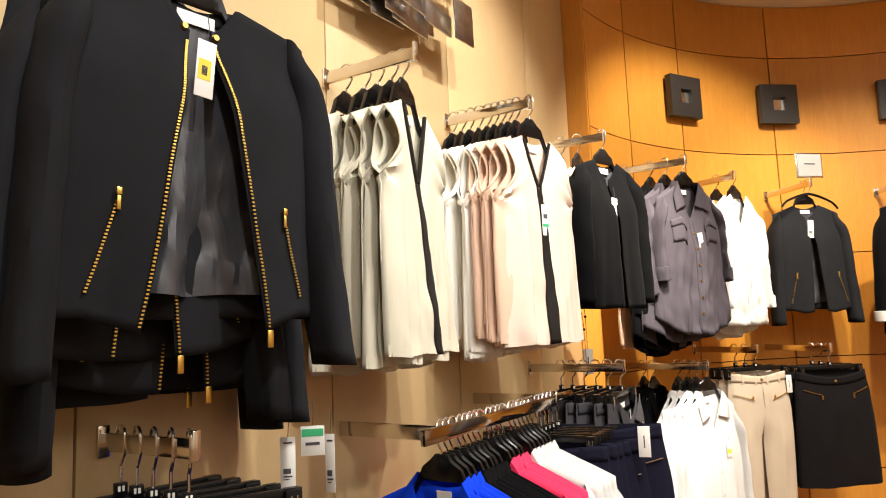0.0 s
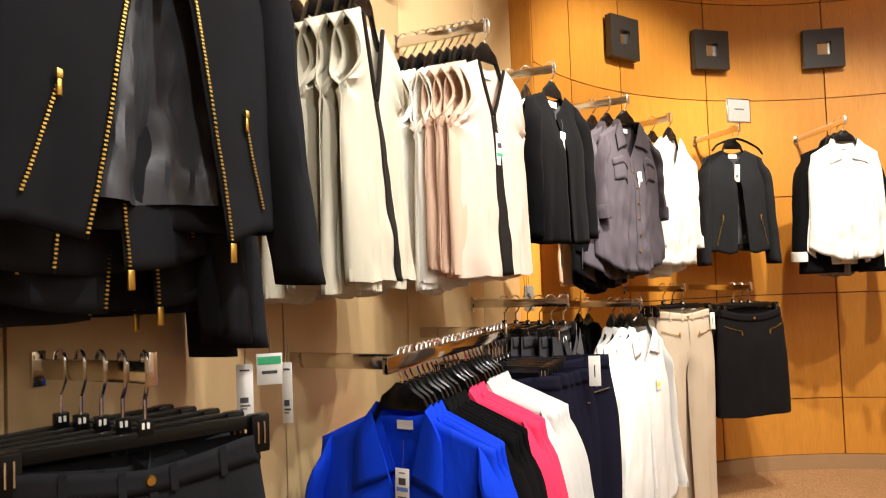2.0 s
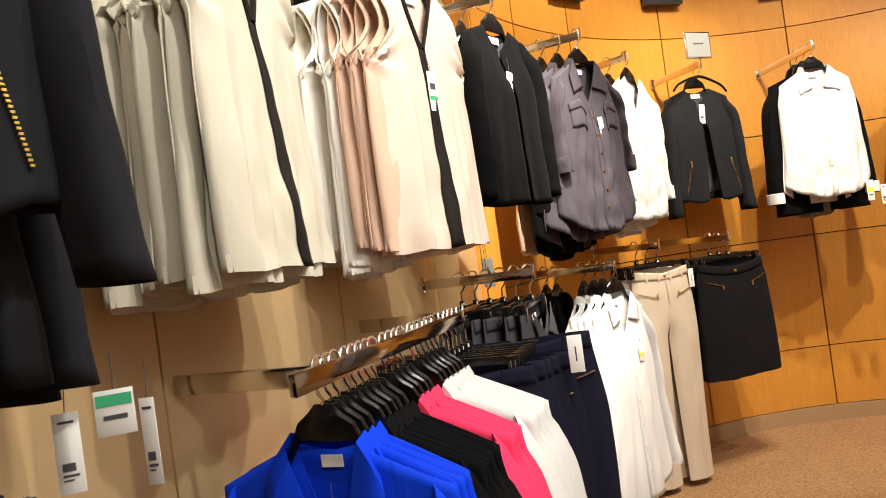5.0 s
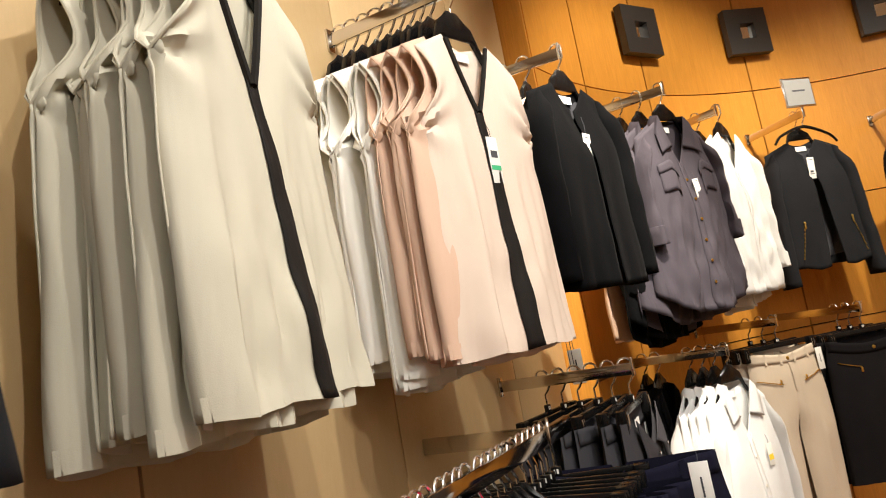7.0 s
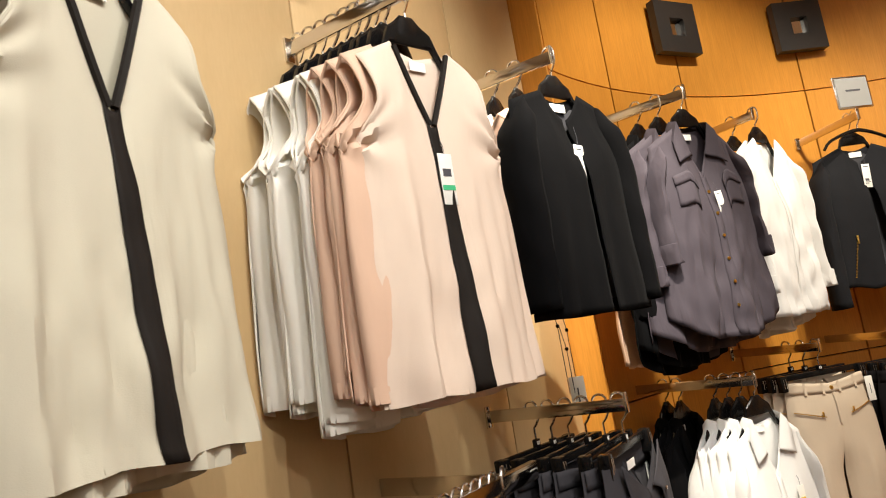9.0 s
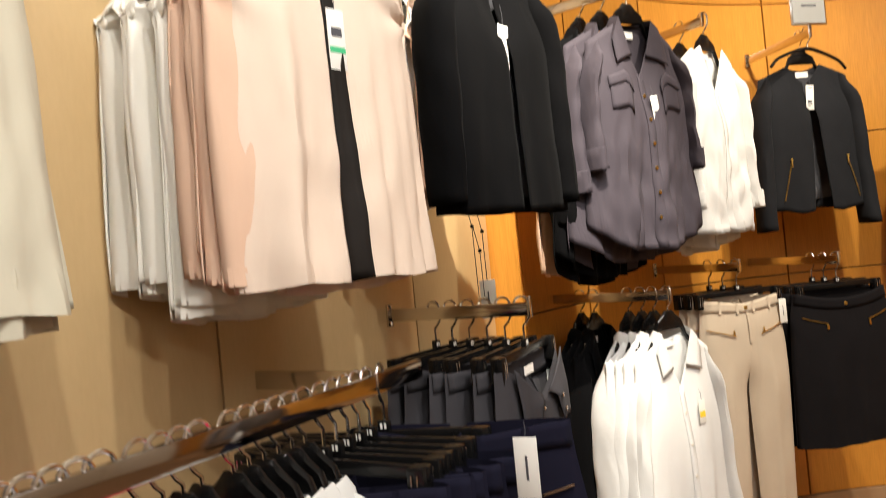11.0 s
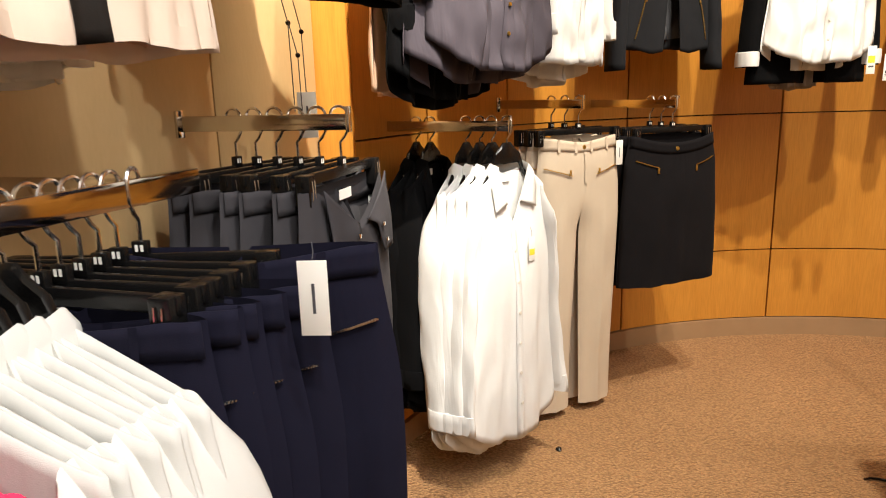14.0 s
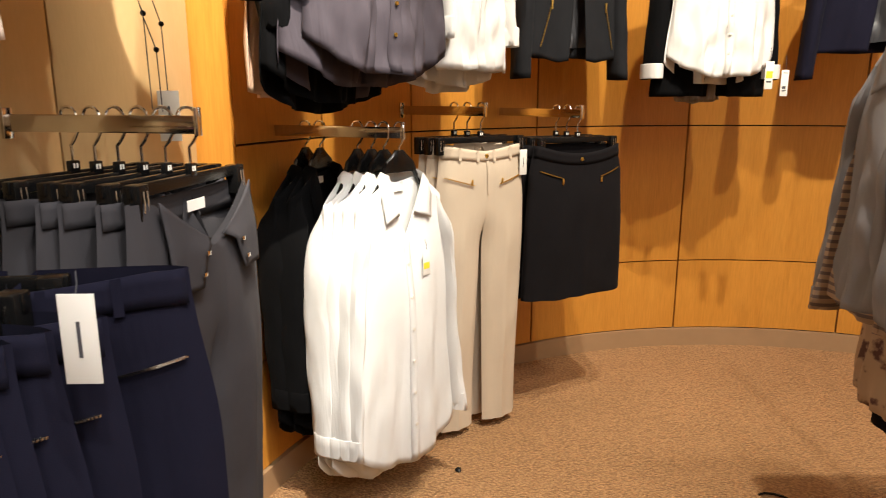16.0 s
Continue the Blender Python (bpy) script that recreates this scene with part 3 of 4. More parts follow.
# Open-front jacket.
def jacket(m, label, mat="jacket_black", length=0.52, gap=(0.16, 0.36), zips=True, seed=2, sleeve=0.60, silver=False, point=0.05, lining=True, tag=True, sh=0.205, group="black jackets", depth=0.055, hem=0.25, tagmarks=None, spread=0.045, hemcurve=0.0, turned=None, pk=0.56, swing=(0.0, 0.0, 0.0), label_w=0.055, drop=0.05, tag_z=-0.09):
    e = thing("jacket", placed(m), label, "jacket", group)
    s = Shape(sh=sh, chest=sh + 0.015, waist=sh + 0.018, hem=hem, length=length, depth=depth, neck=0.07, vf=0.075, vb=0.02, drop=drop, vpow=1.6, folds=0.006, nf=3, seed=seed, gap=gap, point=point, hemcurve=hemcurve)
    finish(e, s, mat)
    metal = "chrome" if silver else "gold"
    if lining:
        li = Shape(sh=sh * 0.9, chest=sh * 0.95, waist=sh * 0.95, hem=hem * 0.92, length=length * 0.93, depth=depth * 0.25, neck=0.06, vf=0.05, vb=0.03, drop=0.045, folds=0.014, nf=3, seed=seed + 40, crumple=1.6)
        part("lining", li.strip(-0.97, 0.97, 0.02, 1.0, 0, 34, 34, side=1), "lining", e, "shiny dark satin lining")
    for sg in (-1, 1):
        bm, _ = sleeve_bm(s, sg, sleeve - (swing[2] if sg > 0 else 0.0), 0.060, 0.050, out=spread + (swing[0] if sg > 0 else 0.0), fwd=-0.015 + (swing[1] if sg > 0 else 0.0), seed=seed, wrinkle=0.003, flat=0.6)
        solid(part("sleeve", bm, mat, e))
        if turned:
            part("cuff", cuff_bm(s, sg, sleeve, 0.055, 0.056, out=spread, fwd=-0.015, flat=0.66), turned, e, "turned-up white cuff")
        if zips:
            g0, g1 = s.gap_at(0.06) + 0.02, s.gap_at(0.985) + 0.02
            if zips != "pocket":
                part("front_zip", s.zipper((sg * g0, 0.06), (sg * g1, 0.985), 84, 0.0024), metal, e, metal + " metal front zip")
            part("pocket_zip", s.zipper((sg * pk, 0.66), (sg * (pk + 0.15), 0.93), 26, 0.0022), metal, e, metal + " metal pocket zip")
            p = s.at(-1, sg * pk, 0.65) + Vector((0, -0.008, 0))
            bm = bmesh.new()
            box(bm, p.x - 0.003, p.x + 0.003, p.y - 0.002, p.y + 0.002, p.z - 0.024, p.z - 0.002, bevel=0.001)
            box(bm, p.x - 0.0042, p.x + 0.0042, p.y - 0.003, p.y + 0.003, p.z - 0.002, p.z + 0.010, bevel=0.0015)
            part("zip_pull", bm, metal, e)
    if zips is True:
        p = s.at(-1, s.gap_at(0.985) + 0.02, 0.985) + Vector((0, -0.008, -0.006))
        part("zip_pull", box_bm(p.x - 0.006, p.x + 0.006, p.y - 0.002, p.y + 0.002, p.z - 0.03, p.z, bevel=0.0015), metal, e)
        solid(part("neck_band", s.strip(-0.999, 0.999, 0.0, 0.05, -0.001, 3, 24, side=1), mat, e))
        for sg, t in ((-1, 0.012), (1, 0.02)):
            p = s.at(-1, sg * (s.gap_at(0) + 0.05), t)
            bm = bmesh.new()
            bmesh.ops.create_cone(bm, cap_ends=True, segments=14, radius1=0.007, radius2=0.005, depth=0.005, matrix=Matrix.Translation(p + Vector((0, -0.005, 0))) @ Matrix.Rotation(radians(90), 4, "X"))
            part("snap", bm, metal, e)
    neck_label(e, s, label_w, 0.02)
    if tag:
        tag_part(e, (0.0, -depth * 0.75, tag_z), 0.034, 0.10, 0, 4, 0, tagmarks or (("ink_yellow", 0.12, 0.78, 0.34, 0.70), ("ink", 0.3, 0.6, 0.45, 0.62)), 0.05)
    return e


# Buttoned shirt or blouse.
def shirt(m, mat, label, length=0.70, sleeve=0.56, seed=3, group="shirts", tail=0.06, collar=True, sh=0.195, buttons="pearl", open_v=0.16, tag=None, hem=0.25, rolled=False, pocket=False, folds=0.013, depth=0.05, sleeveless=False, name="shirt", nsleeve=(1, -1), cuffs=True, spread=0.02, collar_w=0.045, card=None, crumple=1.5):
    e = thing(name, placed(m), label, name, group)
    s = Shape(sh=sh, chest=sh + 0.02, waist=sh + 0.025, hem=hem, length=length, depth=depth, neck=0.07, vf=open_v, vb=0.012, drop=0.066, vpow=1.1, depth_top=min(0.022, depth * 0.7), crumple=crumple, tail=tail, hemcurve=0.02 if tail else 0.0, folds=folds, nf=4, seed=seed)
    finish(e, s, mat)
    solid(part("placket", s.strip(-0.06, 0.06, 0.03, 0.99, 0.003, 26, 2), mat, e), 0.002)
    if buttons:
        for k in range(6):
            p = s.at(-1, 0, 0.12 + 0.14 * k) + Vector((0, -0.007, 0))
            bm = bmesh.new()
            bmesh.ops.create_cone(bm, cap_ends=True, segments=10, radius1=0.0055, radius2=0.005, depth=0.003, matrix=Matrix.Translation(p) @ Matrix.Rotation(radians(90), 4, "X"))
            part("button", bm, buttons, e)
    if collar:
        solid(part("collar", collar_bm(s, width=collar_w), mat, e), 0.002)
    if not sleeveless:
        for sg in nsleeve:
            bm, _ = sleeve_bm(s, sg, sleeve, 0.058, 0.043, out=spread, fwd=-0.02, seed=seed, wrinkle=0.0058, bend=0.008, flat=0.42)
            solid(part("sleeve", bm, mat, e))
            if cuffs:
                part("cuff", cuff_bm(s, sg, sleeve, 0.06, 0.041, out=spread, flat=0.5), mat, e)
    if pocket:
        for sg in (-1, 1):
            solid(part("pocket", s.strip(sg * 0.5 - 0.2, sg * 0.5 + 0.2, 0.24, 0.38, 0.004, 6, 6), mat, e), 0.002)
            solid(part("pocket_flap", s.strip(sg * 0.5 - 0.22, sg * 0.5 + 0.22, 0.22, 0.27, 0.007, 3, 6), mat, e), 0.002)
    neck_label(e, s)
    if card:
        tag_part(e, card, 0.034, 0.075, 0, 2, 0, (("ink", 0.25, 0.75, 0.28, 0.48), ("ink_blue", 0.1, 0.9, 0.55, 0.66), ("ink", 0.3, 0.7, 0.12, 0.15), ("ink", 0.2, 0.8, 0.82, 0.86)), 0.06)
    if tag:
        tag_part(e, s.at(-1, tag[0], tag[1]) + Vector((0, -0.014, 0)), 0.03, 0.075, 0, tag[2], 0, tag[3] if len(tag) > 3 else PLAIN_MARKS)
    return e


class Slacks(Shape):
    """Trousers from waist to hem; each half is one leg tube whose inner edges part below the crotch."""

    def cut(s, hem, vf=0.02):
        s.w, s.hem_w, s.vfront = s.sh, hem, vf
        s.cr = 0.27 / s.length
        return s

    def at(s, side, u, t):
        sg = 1 if u >= 0 else -1
        v = abs(u)
        a = smooth01((t - s.cr) / (1 - s.cr))
        xo = s.w * (0.90 + 0.10 * smooth01(t / (s.cr * 0.8))) + (0.02 + s.hem_w - s.w) * a
        xi = 0.02 * a + 0.004 * smooth01((t - s.cr) / 0.05)
        x = xi + (xo - xi) * v
        b = smooth01((t - s.cr + 0.06) / 0.14)
        yg = s.depth * max(0.0, 1 - (x / (xo * 1.001)) ** 3) ** 0.5 * (0.7 + 0.3 * smooth01(t / 0.1))
        yl = s.depth * (1 - 0.5 * a) * max(0.0, 1 - abs(2 * v - 1) ** 2.4) ** 0.6
        y = side * ((1 - b) * yg + b * yl) * (1.0 if side < 0 else 0.7)
        if side < 0:
            y -= 0.009 * b * max(0.0, 1 - abs(2 * v - 1) * 3)
        q = 0.010 * noise.noise(Vector((x * 7 + sg * 3 + s.seed, t * 3.2, side * 2))) + 0.004 * noise.noise(Vector((x * 22 + s.seed, t * 9, side * 4)))
        y += q * smooth01(t / 0.12) * min(1.0, 4 * v * (1 - v) + 0.15)
        z = -s.length * t
        if t < 0.1:
            z -= (s.vfront if side < 0 else 0.004) * max(0.0, 1 - (v / 0.8) ** 1.3) * (1 - t / 0.1)
        return Vector((sg * x + 0.004 * math.sin(t * 5 + s.ph[0]), y, z + 0.006 * side * t))

    def leg(s, sg, ns=36, nv=12):
        bm = bmesh.new()
        rows = []
        for i in range(ns + 1):
            t = i / ns
            e = 1e-4
            ring = [(-1, e + (1 - e) * k / nv) for k in range(nv)] + [(1, 1 - (1 - e) * k / nv) for k in range(nv)]
            rows.append([bm.verts.new(s.at(side, sg * v, t)) for side, v in ring])
        m = len(rows[0])
        for a, b in zip(rows, rows[1:]):
            for k in range(m):
                bm.faces.new((a[k], a[(k + 1) % m], b[(k + 1) % m], b[k]))
        return bm


def trousers(m, mat, label, length=1.0, w=0.19, seed=4, zips=None, group="trousers", hem=0.16, tag=None, flap=False, dz=-0.035, d=0.035):
    """Trousers that hang by the waist from a clip hanger."""
    e = thing("trousers", m @ pose(0, 0, -HOOK + dz), label, "trousers", group)
    s = Slacks(sh=w, length=length, depth=d, seed=seed, folds=0.004).cut(hem, 0.09 if flap else 0.02)
    for sg in (-1, 1):
        part("leg", s.leg(sg), mat, e)
    if not flap:
        solid(part("waistband", s.strip(-0.99, 0.99, 0.0, 0.04, 0.003, 3, 24), mat, e), 0.002)
        for u in (-0.62, 0.62, -0.2, 0.2):
            part("belt_loop", s.strip(u - 0.03, u + 0.03, 0.0, 0.045, 0.006, 3, 1), mat, e)
        part("fly", s.strip(0.005, 0.07, 0.04, 0.16, 0.004, 8, 1), mat, e)
        p = s.at(-1, 0.02, 0.02) + Vector((0, -0.006, 0))
        bm = bmesh.new()
        bmesh.ops.create_cone(bm, cap_ends=True, segments=12, radius1=0.008, radius2=0.006, depth=0.004, matrix=Matrix.Translation(p) @ Matrix.Rotation(radians(90), 4, "X"))
        part("button", bm, zips or "ink", e)
    else:
        # the open front: both halves of the fly turned outwards, the back waistband showing with its label
        for sg in (-1, 1):
            solid(part("turned_front", s.strip(lambda t: sg * (0.10 + 1.5 * t), lambda t: sg * (0.80 - 0.6 * t), 0.0, 0.16, 0.014, 14, 8), mat, e, "open waist front folded outwards"), 0.003)
            for q in (0.10, 0.135):
                p = s.at(-1, sg * (0.16 + 1.5 * q), q) + Vector((0, -0.02, 0))
                part("hook_clasp", box_bm(p.x - 0.006, p.x + 0.006, p.y - 0.002, p.y + 0.002, p.z - 0.004, p.z + 0.004, bevel=0.001), "chrome", e, smooth=False)
        solid(part("inner_waistband", s.strip(-0.95, 0.95, 0.0, 0.055, -0.004, 3, 24, side=1), mat, e), 0.002)
        p = s.at(1, 0.02, 0.025)
        part("waist_label", box_bm(p.x - 0.03, p.x + 0.03, p.y - 0.020, p.y - 0.0185, p.z - 0.010, p.z + 0.010), "satin_label", e, "white woven size label", False)
    if zips:
        for sg in (-1, 1):
            part("pocket_zip", s.zipper((sg * 0.30, 0.13), (sg * 0.92, 0.10), 34, 0.0032 if zips == "chrome" else 0.002), zips, e, zips + " metal pocket zip")
            p = s.at(-1, sg * 0.35, 0.11) + Vector((0, -0.007, 0))
            part("zip_pull", box_bm(p.x - 0.003, p.x + 0.003, p.y - 0.002, p.y + 0.002, p.z - 0.018, p.z, bevel=0.001), zips, e)
    if tag:
        tag_part(e, s.at(-1, tag[0], tag[1]) + Vector((0, -0.022, 0)), tag[3], tag[4], 0, tag[2], 0, (("ink", 0.46, 0.54, 0.3, 0.7),))
    return e


def skirt(m, mat, label, length=0.56, w=0.205, seed=5, zips="gold", group="skirts"):
    e = thing("skirt", m @ pose(0, 0, -HOOK - 0.035), label, "skirt", group)
    s = Shape(sh=w * 0.88, chest=w * 0.97, waist=w * 1.02, hem=w * 1.04, length=length, depth=0.045, neck=w * 0.8, vf=0.03, vb=0.004, drop=0.0, vpow=2.0, folds=0.006, nf=3, seed=seed, depth_top=0.03)
    solid(part("body", s.body(), mat, e))
    solid(part("waistband", s.strip(-0.99, 0.99, 0.0, 0.075, 0.003, 3, 24), mat, e), 0.002)
    for sg in (-1, 1):
        part("pocket_zip", s.zipper((sg * 0.42, 0.17), (sg * 0.85, 0.15), 26, 0.002), zips, e, zips + " metal pocket zip")
        p = s.at(-1, sg * 0.42, 0.175) + Vector((0, -0.007, 0))
        part("zip_pull", box_bm(p.x - 0.004, p.x + 0.004, p.y - 0.002, p.y + 0.002, p.z - 0.02, p.z, bevel=0.001), zips, e)
    part("hem_band", hem_band(s, 0.96, 1.0), mat, e)
    p = s.at(-1, 0, 0.04) + Vector((0, -0.006, 0))
    bm = bmesh.new()
    bmesh.ops.create_cone(bm, cap_ends=True, segments=12, radius1=0.008, radius2=0.006, depth=0.004, matrix=Matrix.Translation(p) @ Matrix.Rotation(radians(90), 4, "X"))
    part("button", bm, zips, e)
    return e


def on_arm(tip, phi, z, back, turn=0.0):
    """The pose of a hook on an arm, so far behind its tip, facing out along it; turned by some degrees."""
    d = outward(phi)
    return pose(tip[0] - d.x * back, tip[1] - d.y * back, z, 0, 0, phi + 90 + turn)


# ---- upper row of arms and what hangs on them ----
UP, LOW, LOW_W = 2.095, 1.20, 1.15
ARMS_UP = {"z": ((0.275, 1.41), 0, 0.275), "a": ((0.295, 2.035), 0, 0.295), "b": ((0.32, 2.675), 0, 0.32), "c": ((0.387, 3.23), 0, 0.387), "d": ((0.56, 3.885), -5, 0.44),
           "e": ((0.68, 4.42), -26, 0.42), "f": ((1.01, 4.93), -47, 0.38), "h": ((1.55, 5.06), -67, 0.57), "i": ((2.15, 5.25), -92, 0.48)}
for key, (tip, phi, length) in ARMS_UP.items():
    face_out_arm(tip, phi, length, 2.06 if key in "za" else UP, "flat polished nickel display arm on the panelled wall")


def hung(kind, arm, back, make, *a, turn=0.0, z=UP, slip=0.0, lift=0.0, tilt=0.0, **k):
    """Hang a garment on an arm; slip: how far it has slid along its hanger, lift: how much higher it sits on it."""
    tip, phi, _ = arm
    m = on_arm(tip, phi, z, back, turn) @ pose(0, 0, 0, 0, tilt, 0)
    hanger(kind, m @ pose(slip * 0.4, 0, 0))
    return make(m @ pose(slip, 0, lift), *a, **k)


A = ARMS_UP
hung("top", A["z"], 0.035, jacket, "black cropped jacket with gold zips and open front", z=2.06, turn=-11, tilt=1.0, slip=0.01, lift=0.02, drop=0.028, seed=2, sh=0.222, hem=0.242, spread=0.025, pk=0.60, length=0.555, swing=(0.0, -0.05, 0.0), gap=(0.08, 0.45), point=0.035, hemcurve=0.0, sleeve=0.60, label_w=0.07)
hung("top", A["z"], 0.10, jacket, "black jacket hanging behind another on the arm", z=2.06, turn=-6, slip=-0.05, seed=12, length=0.56, tag=False, lining=False, gap=(0.07, 0.20), point=0.0, hemcurve=0.04, sleeve=0.66, depth=0.032)
hung("top", A["z"], 0.15, jacket, "black jacket hanging behind another on the arm", z=2.06, turn=-4, slip=0.05, seed=13, length=0.62, tag=False, lining=False, gap=(0.05, 0.16), point=0.0, hemcurve=0.04, sleeve=0.68, depth=0.032)
last_jacket = hung("top", A["z"], 0.20, jacket, "black jacket hanging close to the wall", z=2.06, turn=3, slip=0.06, seed=14, length=0.67, tag=False, lining=False, gap=(0.05, 0.14), point=0.0, sleeve=0.70, depth=0.032)


def tag_at(o, world, w, h, turn, marks, cord=0.05):
    """A card tag of the thing o that hangs from a place in the room, turned to face along turn."""
    inv = o.matrix_world.inverted()
    q = inv @ Vector(world)
    tag_part(o, q, w, h, 0, 0, turn - math.degrees(o.matrix_world.to_euler().z), marks, cord)


tag_at(last_jacket, (0.17, 1.70, 1.155), 0.03, 0.10, 40, PLAIN_MARKS)
tag_at(last_jacket, (0.16, 1.785, 1.165), 0.05, 0.062, 40, (("ink_green", 0.05, 0.95, 0.1, 0.35), ("ink", 0.2, 0.8, 0.55, 0.65)))
tag_at(last_jacket, (0.16, 1.84, 1.14), 0.022, 0.125, 20, PLAIN_MARKS)

hung("top", A["a"], 0.05, tunic, "cream", "cream sleeveless tunic with black front band", z=2.06, turn=9, slip=0.05, sway=0.02, seed=21, length=0.63, hem=0.192, vf=0.21)
second_tunic = hung("top", A["a"], 0.085, tunic, "cream", "cream sleeveless tunic hanging in a row", z=2.06, turn=4, slip=0.05, seed=22, length=0.65, band=False, hem=0.195)
tag_at(second_tunic, (0.25, 1.945, 1.70), 0.012, 0.14, 75, PLAIN_MARKS, 0.04)
hung("top", A["a"], 0.13, tunic, "cream", "cream sleeveless tunic hanging in a row", z=2.06, turn=-3, slip=0.05, seed=23, length=0.63, band=False, hem=0.195)
hung("top", A["a"], 0.175, tunic, "cream", "cream sleeveless tunic hanging in a row", z=2.06, turn=2, slip=0.06, seed=25, length=0.64, band=False, hem=0.195)
hung("top", A["a"], 0.23, tunic, "cream", "cream sleeveless tunic with black neckline near the wall", z=2.06, turn=6, slip=0.03, seed=24, length=0.66, hem=0.20)
hung("top", A["b"], 0.01, tunic, "peach", "pale peach sleeveless tunic with black front band", turn=-16, slip=0.02, sway=0.01, seed=31, length=0.665, tag=(0.05, 0.13), hem=0.20, vf=0.17)
for k in range(4):
    hung("top", A["b"], 0.05 + 0.026 * k, tunic, "salmon", "salmon sleeveless top hanging in a row", turn=2 * k - 6 + (2, -4, 5, -2)[k], seed=32 + k, length=(0.66, 0.60, 0.65, 0.64)[k], band=False, hem=0.19)
for k in range(5):
    hung("top", A["b"], 0.155 + 0.034 * k, tunic, "offwhite", "off-white sleeveless top hanging in a row", turn=3 - 2 * k + (-6, 5, -3, 7, 0)[k], seed=36 + k, length=(0.68, 0.70, 0.64, 0.66, 0.65)[k], band=k == 4, hem=0.19)
hung("top", A["c"], 0.01, jacket, "black knit open cardigan on a black hanger", mat="knit_black", turn=-18, lift=0.015, drop=0.035, seed=41, length=0.57, zips=False, gap=(0.04, 0.05), point=0.0, lining=True, hem=0.215, sleeve=0.50, sh=0.175, spread=0.012, group="cardigans", tagmarks=PLAIN_MARKS, tag_z=-0.15)
for k in range(3):
    o = hung("top", A["c"], 0.11 + 0.07 * k, tunic, "salmon" if k == 0 else "white", "pale top hanging behind the black cardigan", turn=3 * k, seed=42 + k, length=0.50, band=False)
    if k == 1:
        inv = o.matrix_world.inverted()
        for y, z0, z1 in ((3.495, 1.40, 1.20), (3.555, 1.385, 1.245), (3.53, 1.33, 1.20)):
            c = part("tag_cord", tube_bm([inv @ Vector(p) for p in ((0.17, y - 0.07, z0 + 0.07), (0.15, y, z0), (0.15, y + 0.004, z1))], 0.0013, 5), "ink", o, "black tag cord with a bead")
            bm = bmesh.new()
            bmesh.ops.create_uvsphere(bm, u_segments=10, v_segments=7, radius=0.006, matrix=Matrix.Translation(inv @ Vector((0.15, y, z0))))
            part("bead", bm, "plastic_black", c)
        tag_at(o, (0.15, 3.558, 1.245), 0.045, 0.11, 30, (("ink", 0.45, 0.55, 0.3, 0.7),), 0.0)
hung("top", A["d"], 0.02, shirt, "charcoal", "charcoal satin shirt dress with rolled sleeves", turn=-25, seed=51, length=0.66, hem=0.235, sh=0.182, sleeve=0.36, pocket=True, buttons="gold", tag=(0.1, 0.18, -8), group="charcoal shirts")
hung("top", A["d"], 0.10, shirt, "charcoal", "charcoal satin shirt hanging behind another", turn=-16, seed=52, length=0.69, sleeve=0.42, group="charcoal shirts")
hung("top", A["d"], 0.17, shirt, "knit_black", "black shirt hanging behind the charcoal ones", turn=-10, seed=53, length=0.73, sleeve=0.5, group="charcoal shirts")
hung("top", A["d"], 0.30, tunic, "salmon", "salmon top hanging close to the wall", seed=54, length=0.72, band=False, narrow=0.78)
hung("top", A["e"], 0.0, shirt, "white", "white collarless blouse with full sleeves", turn=4, lift=0.015, hem=0.205, sh=0.175, seed=61, length=0.665, sleeve=0.50, collar=False, buttons=None, tail=0.0, group="white blouses")
hung("top", A["e"], 0.10, shirt, "white", "white blouse hanging behind another", turn=4, seed=62, length=0.68, sleeve=0.5, collar=False, buttons=None, tail=0.05, group="white blouses")
hung("top", A["f"], 0.065, jacket, "black jacket with small gold pocket zips", turn=-6, zips="pocket", spread=0.03, seed=71, length=0.585, gap=(0.05, 0.16), point=0.02, sh=0.195, hem=0.235, tagmarks=PLAIN_MARKS)
hanger("wide", on_arm(A["f"][0], A["f"][1], UP, 0.02, 8))
hung("top", A["h"], 0.03, shirt, "white", "white sleeveless button-front shirt on a hanger", turn=0, seed=81, length=0.64, sleeveless=True, sh=0.185, hem=0.225, tag=(0.0, 0.2, 2), group="white shirts")
dark_jacket = hung("top", A["h"], 0.10, jacket, "black jacket with turned-up white cuffs behind shirt", mat="knit_black", turn=0, seed=82, length=0.73, turned="white", zips=False, gap=(0.10, 0.2), point=0.0, tag=False)
hung("top", A["h"], 0.17, tunic, "taupe", "taupe top hanging behind the dark jacket", seed=83, length=0.74, band=False, narrow=0.5)
tag_at(dark_jacket, (1.70, 4.98, 1.36), 0.03, 0.10, 10, (("ink_yellow", 0.1, 0.9, 0.35, 0.6), ("ink", 0.2, 0.8, 0.7, 0.76)))
tag_at(dark_jacket, (1.76, 5.0, 1.33), 0.028, 0.095, 14, PLAIN_MARKS)
hung("top", A["i"], 0.05, jacket, "dark navy jacket on a display arm", mat="navy", turn=0, seed=91, length=0.56, zips=False, gap=(0.08, 0.15), point=0.0, tag=False)

